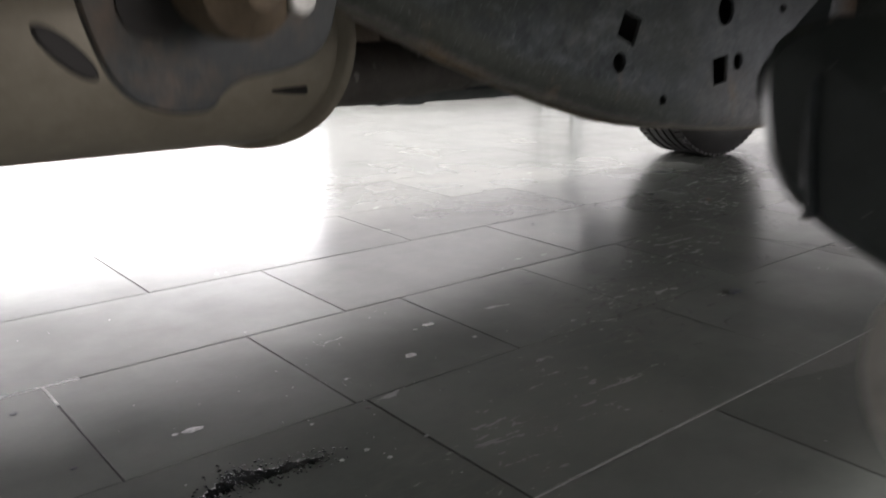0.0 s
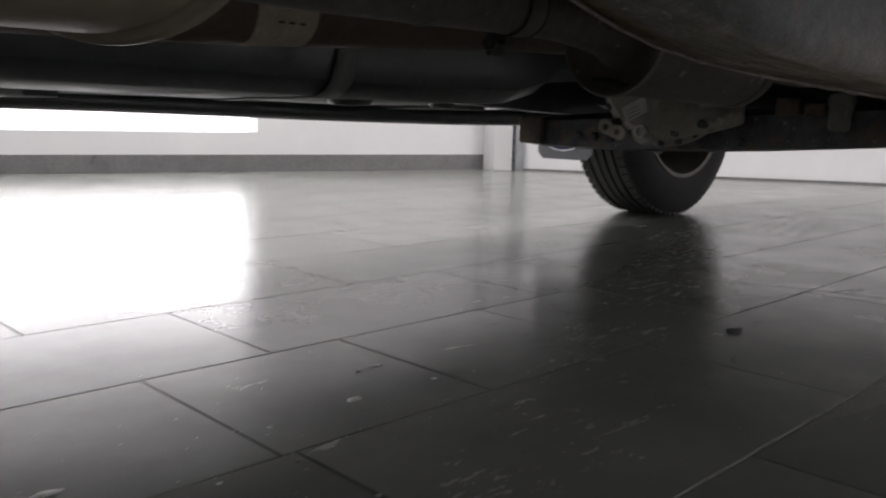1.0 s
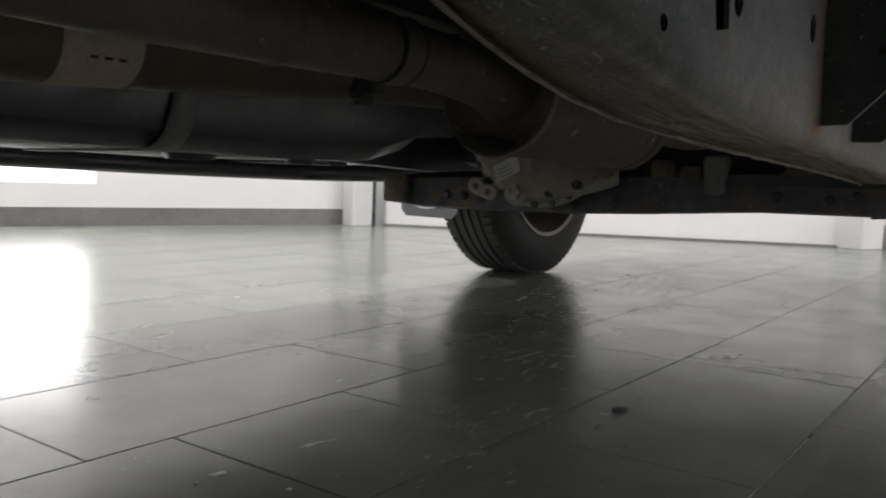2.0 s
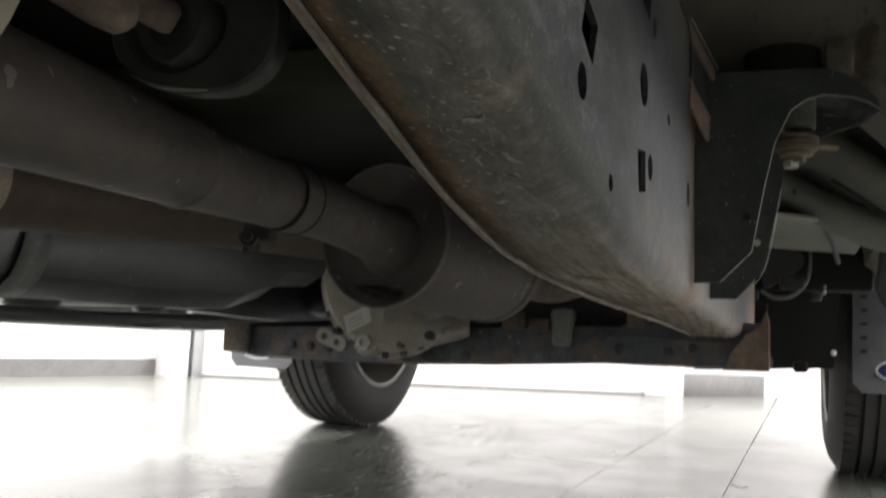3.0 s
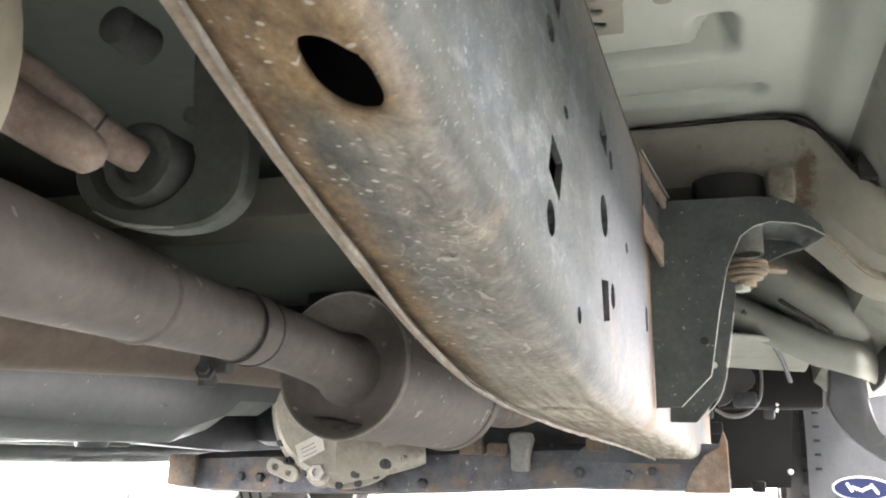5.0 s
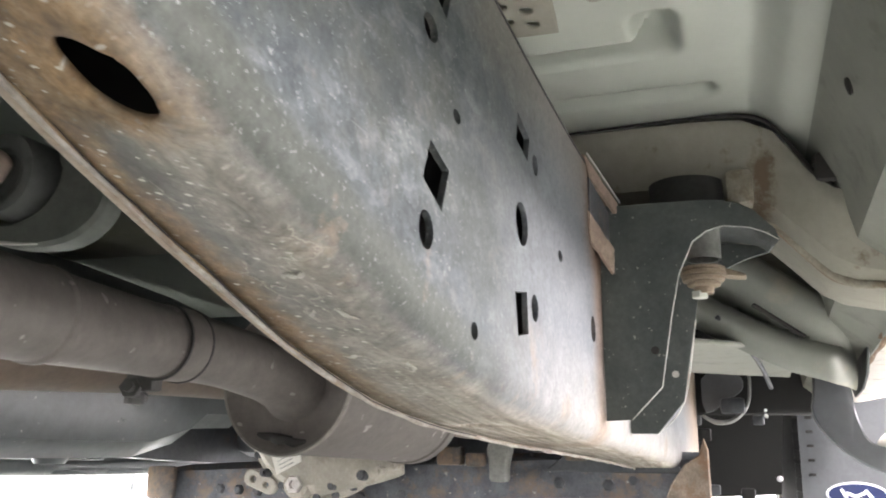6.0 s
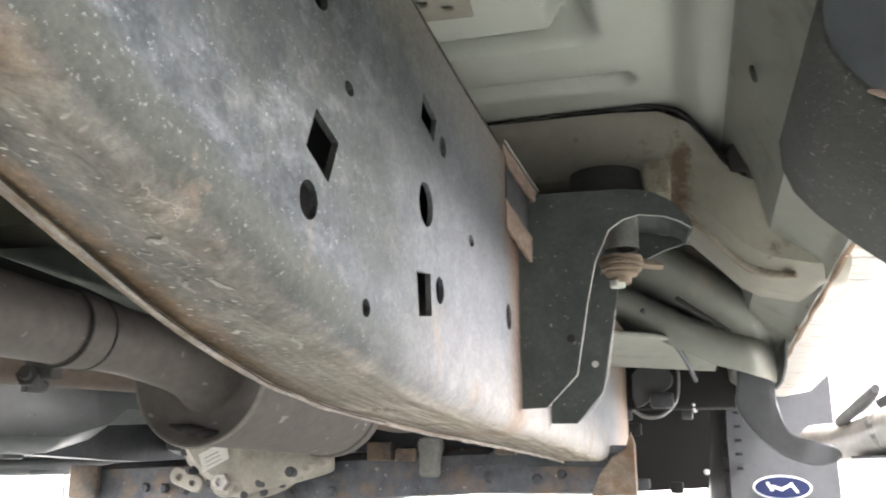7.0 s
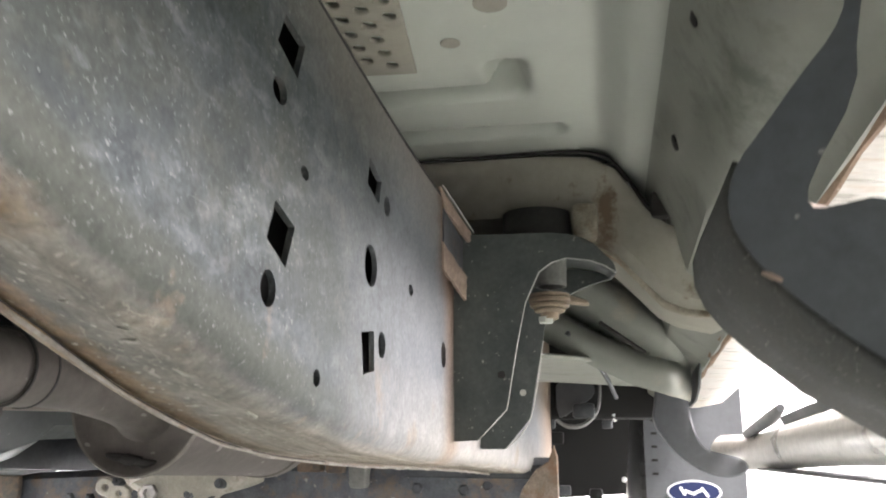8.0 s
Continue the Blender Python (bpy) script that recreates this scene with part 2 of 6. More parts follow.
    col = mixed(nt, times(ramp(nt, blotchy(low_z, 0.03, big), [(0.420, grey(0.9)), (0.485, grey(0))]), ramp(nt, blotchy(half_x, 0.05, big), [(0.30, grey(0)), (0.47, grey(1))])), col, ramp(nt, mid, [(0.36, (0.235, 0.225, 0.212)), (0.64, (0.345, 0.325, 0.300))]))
    # underside: dark paint, then a crusted brown band beside the bend
    dark = ramp(nt, crusty, [(0.36, (0.135, 0.133, 0.124)), (0.52, (0.218, 0.208, 0.188)), (0.66, (0.320, 0.298, 0.258))])
    col = mixed(nt, under, col, dark)
    crust_zone = times(between(blotchy(v, 0.014, small), 0.009, 0.035, 0.008), ramp(nt, blotchy(half_x, 0.05, big), [(0.30, grey(1)), (0.36, grey(0.25))]))
    crust_col = ramp(nt, crusty, [(0.38, (0.145, 0.131, 0.113)), (0.5, (0.228, 0.210, 0.182)), (0.66, (0.345, 0.324, 0.285))])
    col = mixed(nt, times(crust_zone, ramp(nt, noise(20, 8.0, 0.7), [(0.42, grey(0.1)), (0.60, grey(0.8))])), col, crust_col)
    # crease shade painted as a dark line along the start of the bend
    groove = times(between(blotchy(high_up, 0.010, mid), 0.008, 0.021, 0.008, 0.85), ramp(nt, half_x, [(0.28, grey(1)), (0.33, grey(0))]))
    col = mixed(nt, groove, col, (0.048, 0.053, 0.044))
    # orange rust: along the lip, round the slot, in patches on the bend
    rust_col = ramp(nt, noise(85, 6.0, 0.7), [(0.36, (0.150, 0.104, 0.064)), (0.5, (0.245, 0.163, 0.088)), (0.66, (0.345, 0.258, 0.165))])
    lip_rust = times(ramp(nt, blotchy(v, 0.030, small), [(0.048, grey(0)), (0.060, grey(0.85))]), ramp(nt, blotchy(half_x, 0.06, small), [(0.29, grey(1)), (0.36, grey(0.35))]))
    col = mixed(nt, lip_rust, col, rust_col)
    slot_d = nt.nodes.new("ShaderNodeVectorMath")
    slot_d.operation = "DISTANCE"
    slot_d.inputs[1].default_value = (0.358, 0.369, 0.458)
    nt.links.new(tc.outputs["Object"], slot_d.inputs[0])
    col = mixed(nt, times(under, ramp(nt, blotchy(slot_d.outputs["Value"], 0.05, small), [(0.024, grey(0.9)), (0.046, grey(0))])), col, rust_col)
    bend_zone = ramp(nt, blotchy(math_node("ABSOLUTE", distance(0.018, 1, -0.357), 0.0), 0.02, small), [(0.005, grey(0.9)), (0.018, grey(0))])
    col = mixed(nt, times(bend_zone, ramp(nt, high_up, [(0.035, grey(1)), (0.060, grey(0))]), ramp(nt, noise(15, 7.0, 0.65), [(0.56, grey(0)), (0.64, grey(0.65))])), col, (0.20, 0.150, 0.108))
    # pale dust over the front half of the underside, drawn out along the rail
    streaks = noise(1.0, 6.0, 0.6, (14, 190, 60))
    dust_zone = times(under, ramp(nt, blotchy(half_x, 0.10, small), [(0.27, grey(0)), (0.38, grey(0.95))]))
    col = mixed(nt, dust_zone, col, ramp(nt, streaks, [(0.36, (0.175, 0.148, 0.120)), (0.5, (0.315, 0.275, 0.225)), (0.62, (0.460, 0.415, 0.350))]))
    # bare worn strip at the lapped lip
    col = mixed(nt, times(ramp(nt, blotchy(v, 0.004, small), [(0.0690, grey(0)), (0.0710, grey(0.9))]), ramp(nt, small, [(0.36, grey(0.35)), (0.5, grey(1))])), col, (0.36, 0.315, 0.27))
    # rust wash beside the bracket, at the torn tab, and at the front end
    near = math_node("ABSOLUTE", distance(1, 0, -0.935), 0.0)
    high = ramp(nt, blotchy(distance(0, 0, 0.0, 1), 0.05, small), [(0.44, grey(0.65)), (0.53, grey(1))])
    col = mixed(nt, times(ramp(nt, blotchy(near, 0.03, small), [(0.012, grey(0.85)), (0.045, grey(0))]), high), col, (0.215, 0.150, 0.108))
    # tan dust along the upper edge
    edge_z = distance(0.10, 0, 0.0, 1)
    col = mixed(nt, times(ramp(nt, blotchy(edge_z, 0.05, small), [(0.615, grey(0)), (0.675, grey(0.6))]), ramp(nt, half_x, [(0.22, grey(0.3)), (0.30, grey(1))])), col, (0.20, 0.178, 0.150))
    col = mixed(nt, times(ramp(nt, blotchy(near, 0.05, small), [(0.040, grey(0.9)), (0.075, grey(0))]), ramp(nt, blotchy(distance(0, 0, 0.0, 1), 0.04, mid), [(0.500, grey(0)), (0.528, grey(1))])), col, (0.125, 0.078, 0.050))
    far = distance(1, 0, -1.47)
    col = mixed(nt, ramp(nt, blotchy(far, 0.16, small), [(0.20, grey(0)), (0.40, grey(0.6))]), col, (0.25, 0.18, 0.125))
    col = mixed(nt, ramp(nt, big, [(0.68, grey(0)), (0.76, grey(0.2))]), col, (0.155, 0.128, 0.098))
    g = nt.nodes.new("ShaderNodeMix")
    g.data_type, g.blend_type = "RGBA", "MULTIPLY"
    g.inputs[0].default_value = 0.9
    nt.links.new(col, g.inputs[6])
    nt.links.new(ramp(nt, grain, [(0.3, grey(0.74)), (0.7, grey(1.24))]), g.inputs[7])
    col = g.outputs[2]
    # fine pale specks on the rear part of the web, long chips on the underside, cracked paint edges
    rear = ramp(nt, half_x, [(0.27, grey(1)), (0.36, grey(0.25))])
    col = mixed(nt, times(ramp(nt, noise(460, 2.5, 0.6), [(0.63, grey(0)), (0.70, grey(0.4))]), rear), col, (0.26, 0.27, 0.26))
    chip_zone = times(between(blotchy(v, 0.012, mid), 0.016, 0.062, 0.006), ramp(nt, half_x, [(0.36, grey(1)), (0.40, grey(0.2))]))
    col = mixed(nt, times(chips((150, 75, 0), 0.14, 0.20, 12), chip_zone), col, (0.48, 0.455, 0.40))
    col = mixed(nt, times(chips((330, 170, 0), 0.20, 0.16, -8), chip_zone), col, (0.42, 0.40, 0.355))
    edge = nt.nodes.new("ShaderNodeTexVoronoi")
    edge.feature = "DISTANCE_TO_EDGE"
    edge.voronoi_dimensions = "2D"
    edge.inputs["Scale"].default_value = 1.0
    wob = nt.nodes.new("ShaderNodeVectorMath")
    wob.operation = "ADD"
    wn_ = node(nt, "ShaderNodeTexNoise", Scale=80.0, Detail=4.0, Roughness=0.6)
    nt.links.new(tc.outputs["Object"], wn_.inputs["Vector"])
    nt.links.new(scaled(42, 58, 0), wob.inputs[0])
    nt.links.new(wn_.outputs["Color"], wob.inputs[1])
    nt.links.new(wob.outputs[0], edge.inputs["Vector"])
    lines = times(ramp(nt, edge.outputs["Distance"], [(0.012, grey(1)), (0.03, grey(0))]), ramp(nt, noise(26, 4.0, 0.5), [(0.50, grey(0)), (0.56, grey(1))]), between(v, 0.010, 0.050, 0.004), between(half_x, 0.21, 0.30, 0.02, 0.55))
    col = mixed(nt, lines, col, (0.40, 0.375, 0.32))
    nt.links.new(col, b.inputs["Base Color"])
    nt.links.new(ramp(nt, mid, [(0.3, grey(0.56)), (0.7, grey(0.74))]), b.inputs["Roughness"])
    bp = node(nt, "ShaderNodeBump", Strength=0.22, Distance=0.0012)
    nt.links.new(small, bp.inputs["Height"])
    bp2 = node(nt, "ShaderNodeBump", Strength=0.3, Distance=0.0012)
    nt.links.new(scuffed, bp2.inputs["Height"])
    nt.links.new(bp.outputs[0], bp2.inputs["Normal"])
    bp3 = node(nt, "ShaderNodeBump", Strength=0.5, Distance=0.003)
    nt.links.new(times(crusty, under), bp3.inputs["Height"])
    nt.links.new(bp2.outputs[0], bp3.inputs["Normal"])
    bp4 = node(nt, "ShaderNodeBump", Strength=0.3, Distance=0.0015)
    nt.links.new(lines, bp4.inputs["Height"])
    nt.links.new(bp3.outputs[0], bp4.inputs["Normal"])
    nt.links.new(bp4.outputs[0], b.inputs["Normal"])
    b.inputs["Specular IOR Level"].default_value = 0.14
    return m


TILE = tile_material()
GROUT = surface("grout", (0.02, 0.02, 0.02), (0.04, 0.04, 0.038), 60, 0.9)
WALL = surface("white_wall_paint", (0.68, 0.69, 0.70), (0.73, 0.735, 0.74), 2, 0.55, bump=0.02, fine=0.06)
SKIRT = surface("grey_skirting_tile", (0.13, 0.13, 0.132), (0.18, 0.18, 0.18), 8, 0.4, bump=0.04)
STEEL_POST = surface("galvanised_post", (0.36, 0.38, 0.40), (0.5, 0.51, 0.52), 20, 0.4, 0.7)
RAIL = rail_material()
DARK_BRACKET = surface("dark_primed_steel", (0.04, 0.05, 0.048), (0.08, 0.09, 0.084), 22, 0.55, 0.0, 0.15,
                       flecks=(0.26, 0.26, 0.24), fleck_at=0.705, fleck_scale=240)
BLUE_STEEL = surface("blue_grey_primed_steel", (0.032, 0.040, 0.045), (0.052, 0.061, 0.066), 14, 0.5, 0.0, 0.12, flecks=(0.197, 0.197, 0.191), fleck_at=0.73, fleck_scale=120)
EDGE = surface("bare_steel_edge", (0.45, 0.45, 0.42), (0.6, 0.59, 0.55), 30, 0.4, 0.4)
RUST = surface("rusted_steel", (0.14, 0.085, 0.05), (0.32, 0.22, 0.145), 24, 0.8, 0.0, 0.5, flecks=(0.5, 0.42, 0.33), fleck_at=0.7)
CROSS = surface("grimy_black_steel", (0.038, 0.044, 0.051), (0.089, 0.095, 0.102), 14, 0.55, 0.0, 0.3,
                rust=(0.170, 0.093, 0.051), rust_at=0.66, rust_scale=6)
RUSTY_CROSS = surface("rust_eaten_black_steel", (0.06, 0.055, 0.05), (0.14, 0.12, 0.10), 20, 0.75, 0.0, 0.5, rust=(0.19, 0.125, 0.08), rust_at=0.54, rust_scale=18)
WORN = surface("worn_pale_rusty_edge", (0.17, 0.148, 0.122), (0.44, 0.41, 0.37), 34, 0.6, 0.0, 0.5, rust=(0.19, 0.125, 0.075), rust_at=0.60, rust_scale=30)
OLD_PAPER = surface("browned_paper_band", (0.40, 0.33, 0.26), (0.50, 0.42, 0.34), 30, 0.7, 0.0, 0.1)
EXHAUST = surface("dull_brown_grey_exhaust_steel", (0.108, 0.096, 0.086), (0.172, 0.154, 0.140), 10, 0.68, 0.1, 0.15,
                  flecks=(0.27, 0.255, 0.235), fleck_at=0.685, fleck_scale=60, fine=0.6)
CAN_RIM = surface("worn_rim_steel", (0.16, 0.148, 0.130), (0.25, 0.235, 0.21), 14, 0.6, 0.1, 0.1)
MUFFLER = surface("tan_dusty_muffler_steel", (0.280, 0.245, 0.188), (0.385, 0.345, 0.272), 9, 0.5, 0.2, 0.1, fine=0.3)
PROP = surface("brown_primer_shaft", (0.088, 0.063, 0.046), (0.146, 0.109, 0.081), 8, 0.6, 0.1, 0.12)
PLASTIC = surface("black_plastic", (0.034, 0.041, 0.041), (0.054, 0.063, 0.062), 7, 0.42, 0.0, 0.12,
                  flecks=(0.17, 0.17, 0.16), fleck_at=0.735, fleck_scale=150)
RUBBER = surface("tyre_rubber", (0.022, 0.022, 0.022), (0.05, 0.049, 0.047), 25, 0.75, 0.0, 0.3)
ALLOY = surface("dusty_cast_aluminium", (0.33, 0.31, 0.26), (0.50, 0.47, 0.405), 20, 0.6, 0.1, 0.35, fine=0.5, rust=(0.22, 0.18, 0.13), rust_at=0.64, rust_scale=25)
RIM = surface("dusty_silver_rim", (0.15, 0.145, 0.125), (0.27, 0.26, 0.235), 15, 0.45, 0.4, 0.15)
PAN = surface("grey_green_underbody_paint", (0.412, 0.437, 0.388), (0.476, 0.500, 0.447), 4, 0.5, 0.0, 0.03, fine=0.12,
              flecks=(0.528, 0.528, 0.490), fleck_at=0.76, fleck_scale=70)
PAN_DUST = surface("dust_stained_underbody_paint", (0.222, 0.214, 0.178), (0.322, 0.307, 0.254), 7, 0.65, 0.0, 0.06, fine=0.35,
                   rust=(0.125, 0.088, 0.055), rust_at=0.66, rust_scale=38, along=((0, 1, -0.192), 0.016, 0.0, 0.22))
# underbody paint again, darkened to put the toe board's shade into it
TOE = surface("underbody_paint_darkened_for_shade", (0.185, 0.195, 0.172), (0.262, 0.270, 0.238), 6, 0.6, 0.0, 0.04, rust=(0.330, 0.295, 0.230), rust_at=0.62, rust_scale=7, fine=0.15)
# darker copy of the floor paint, with the sill wall's shade in it
SILL_PAINT = surface("green_paint_darkened_for_shade", (0.200, 0.210, 0.178), (0.290, 0.295, 0.255), 9, 0.5, 0.0, 0.03, fine=0.2, rust=(0.13, 0.14, 0.115), rust_at=0.60, rust_scale=12)
TAB = surface("torn_rusty_pinkish_steel", (0.17, 0.125, 0.098), (0.36, 0.275, 0.220), 30, 0.8, 0.0, 0.4)
BEAM = surface("bluish_grimy_steel", (0.060, 0.067, 0.080), (0.150, 0.158, 0.176), 26, 0.6, 0.0, 0.4, rust=(0.20, 0.140, 0.098), rust_at=0.57, rust_scale=15, flecks=(0.30, 0.29, 0.27), fleck_at=0.69, fleck_scale=80)
BLACK_IRON = surface("black_greasy_iron", (0.018, 0.018, 0.017), (0.045, 0.043, 0.039), 30, 0.6, 0.0, 0.4)

# floor paint darkened to put in the deep shade above the pipes
SHADED_FLOOR = surface("floor_paint_darkened_for_shade", (0.105, 0.122, 0.104), (0.160, 0.180, 0.156), 6, 0.7, 0.0, 0.05, fine=0.3)
OLIVE = surface("olive_underbody_paint", (0.14, 0.145, 0.110), (0.19, 0.192, 0.150), 8, 0.6, 0.0, 0.05, fine=0.3)
# near-black that paints in the shade inside the rail and wheel arch
DEEP_SHADE = plain("painted_deep_shade_black", (0.012, 0.012, 0.012), 0.9)
# black for sealer, cracks and tar; also paints shade into holes and notches
SEAM_AND_SHADE = plain("black_seam_and_hole_shade", (0.022, 0.02, 0.018), 0.75)
FLECKED = surface("black_brown_flecked_steel", (0.022, 0.025, 0.022), (0.046, 0.046, 0.040), 60, 0.85, 0.0, 0.5, flecks=(0.15, 0.145, 0.13), fleck_at=0.665, fleck_scale=650)
HOOK_STEEL = surface("dark_green_grey_hanger_steel", (0.066, 0.074, 0.064), (0.108, 0.117, 0.102), 20, 0.5, 0.0, 0.12)
BUSH = surface("dusty_bush_rubber", (0.05, 0.054, 0.05), (0.085, 0.09, 0.083), 30, 0.7, 0.0, 0.15)
PAPER = surface("aged_paper_label", (0.72, 0.70, 0.64), (0.82, 0.80, 0.75), 30, 0.7, 0.0, 0.1, fine=0.3)
INK = plain("dark_ink", (0.06, 0.05, 0.045), 0.7)
BLUE = plain("badge_blue", (0.006, 0.014, 0.07), 0.45)
WHITE = plain("badge_white", (0.75, 0.76, 0.78), 0.35)
STEP = surface("pale_dusty_step_metal", (0.45, 0.43, 0.40), (0.62, 0.60, 0.57), 10, 0.35, 0.2, 0.1)
ROCKER = surface("pale_dust_streaked_sill_paint", (0.50, 0.47, 0.42), (0.74, 0.72, 0.68), 10, 0.35, 0.0, 0.08, rust=(0.40, 0.27, 0.16), rust_at=0.60, rust_scale=10, stretch=(6, 1, 1))
JOINT_LIGHT = surface("worn_pale_joint", (0.28, 0.28, 0.27), (0.48, 0.48, 0.46), 60, 0.7)
BODY = surface("dark_body_paint", (0.10, 0.105, 0.11), (0.13, 0.135, 0.14), 5, 0.3)
WET = plain("spilt_oil", (0.004, 0.004, 0.004), 0.12)
SPACER = surface("dust_caked_spacer", (0.22, 0.20, 0.155), (0.33, 0.305, 0.245), 30, 0.75, 0.0, 0.3, rust=(0.16, 0.115, 0.07), rust_at=0.58, rust_scale=40)
END_RUST = surface("dusty_rusted_plate", (0.14, 0.108, 0.083), (0.32, 0.262, 0.205), 34, 0.75, 0.0, 0.4, rust=(0.20, 0.120, 0.070), rust_at=0.55, rust_scale=30)
MOUNT_DIRT = surface("oily_black_green_steel", (0.010, 0.014, 0.014), (0.048, 0.053, 0.050), 26, 0.6, 0.0, 0.3, rust=(0.085, 0.062, 0.042), rust_at=0.57, rust_scale=22)
OLD_RUST = surface("dark_oily_rust", (0.06, 0.044, 0.026), (0.165, 0.122, 0.078), 40, 0.7, 0.0, 0.4)
STRAP = surface("pale_grey_strap_steel", (0.16, 0.165, 0.165), (0.24, 0.245, 0.24), 18, 0.5, 0.2, 0.1)
STAY = surface("pale_dusty_casting", (0.19, 0.192, 0.18), (0.28, 0.28, 0.26), 22, 0.6, 0.0, 0.3)
CUSHION = surface("tan_dusty_rubber", (0.20, 0.155, 0.108), (0.33, 0.265, 0.195), 40, 0.75, 0.0, 0.3)
SLEEVE = surface("pale_grey_sleeve_metal", (0.20, 0.205, 0.19), (0.29, 0.295, 0.275), 20, 0.45, 0.3, 0.1)
ROD = surface("dusty_pinkish_rust", (0.247, 0.182, 0.150), (0.429, 0.345, 0.293), 26, 0.75, 0.0, 0.3, rust=(0.260, 0.150, 0.091), rust_at=0.64, rust_scale=30)
FLAKED = surface("pale_peeling_paint", (0.26, 0.245, 0.215), (0.44, 0.42, 0.37), 60, 0.7, 0.0, 0.3)
FLAKE = surface("pale_glossy_flake", (0.55, 0.55, 0.53), (0.75, 0.75, 0.73), 90, 0.25, 0.0, 0.1)
# grey picked for unseen walls so less light bounces onto the rail
DIM_WALL = surface("dim_unseen_wall_grey", (0.26, 0.265, 0.27), (0.31, 0.315, 0.32), 2, 0.6, bump=0.02, fine=0.06)
DEBRIS = surface("grey_grit", (0.30, 0.30, 0.29), (0.55, 0.55, 0.53), 60, 0.6)
def dust_material(name, thin, thick):
    """A thin uneven film of dried dirt on the tiles."""
    m, nt, b = nodes_of(name)
    geo = nt.nodes.new("ShaderNodeNewGeometry")
    n = node(nt, "ShaderNodeTexNoise", Scale=26.0, Detail=8.0, Roughness=0.7)
    nt.links.new(geo.outputs["Position"], n.inputs["Vector"])
    b.inputs["Base Color"].default_value = (0.46, 0.455, 0.42, 1)
    b.inputs["Roughness"].default_value = 0.26
    nt.links.new(ramp(nt, n.outputs[0], [(0.36, grey(thin)), (0.68, grey(thick))]), b.inputs["Alpha"])
    return m


FLAP = surface("dusty_grey_rubber_flap", (0.085, 0.09, 0.098), (0.115, 0.12, 0.128), 10, 0.5, 0.0, 0.08, fine=0.3)
DUST = dust_material("dried_dust_film", 0.04, 0.34)
CAKED = dust_material("caked_dust_film", 0.24, 0.34)
GLOW = plain("bright_daylight_outside", (1, 1, 1), 1, 0, 6.0)


# ---- mesh helpers ----
def smooth(bm, angle=35):
    for f in bm.faces:
        f.smooth = True
    for e in bm.edges:
        if len(e.link_faces) == 2 and e.calc_face_angle(0) > radians(angle):
            e.smooth = False


def part(name, bm, material, parent=None, label="", angle=35):
    """Links a bmesh, authored in world metres, as one mesh object."""
    me = bpy.data.meshes.new(name)
    bmesh.ops.recalc_face_normals(bm, faces=bm.faces[:])
    smooth(bm, angle)
    bm.to_mesh(me)
    bm.free()
    for m in material if isinstance(material, (list, tuple)) else (material,):
        me.materials.append(m)
    ob = new(name, me)
    if parent:
        ob.parent = parent
        if not parent.parent:
            ob.matrix_parent_inverse = parent.matrix_basis.inverted()
    if label:
        tagged(ob, label)
    return ob


def thing(name, at, label, category, group="", kind=""):
    ob = new(name)
    ob.empty_display_size = 0.05
    ob.matrix_basis = Matrix.Translation(at)
    return tagged(ob, label, category, group, kind)


def box(x0, x1, y0, y1, z0, z1, bevel=0.0, seg=2, turn=0.0):
    bm = bmesh.new()
    bmesh.ops.create_cube(bm, size=1)
    for v in bm.verts:
        v.co = Vector(((x0 + x1) / 2 + v.co.x * (x1 - x0), (y0 + y1) / 2 + v.co.y * (y1 - y0), (z0 + z1) / 2 + v.co.z * (z1 - z0)))
    if bevel:
        bmesh.ops.bevel(bm, geom=bm.edges[:], offset=bevel, segments=seg, affect="EDGES", profile=0.5)
    if turn:
        c = Vector(((x0 + x1) / 2, (y0 + y1) / 2, 0))
        bmesh.ops.rotate(bm, verts=bm.verts[:], cent=c, matrix=Matrix.Rotation(radians(turn), 3, "Z"))
    return bm


def lathe(profile, a, b, seg=40):
    """Revolves (s, r) pairs about the axis from a to b; s runs in metres from a."""
    a, b = Vector(a), Vector(b)
    rot = (b - a).to_track_quat("Z", "Y").to_matrix()
    bm = bmesh.new()
    rings = []
    for s, r in profile:
        if r < 1e-5:
            rings.append([bm.verts.new(a + rot @ Vector((0, 0, s)))])
        else:
            rings.append([bm.verts.new(a + rot @ Vector((r * math.cos(2 * math.pi * k / seg), r * math.sin(2 * math.pi * k / seg), s))) for k in range(seg)])
    for p, q in zip(rings, rings[1:]):
        for k in range(seg):
            k2 = (k + 1) % seg
            if len(p) == 1 and len(q) == 1:
                continue
            if len(p) == 1:
                bm.faces.new((p[0], q[k], q[k2]))
            elif len(q) == 1:
                bm.faces.new((p[k], p[k2], q[0]))
            else:
                bm.faces.new((p[k], p[k2], q[k2], q[k]))
    return bm


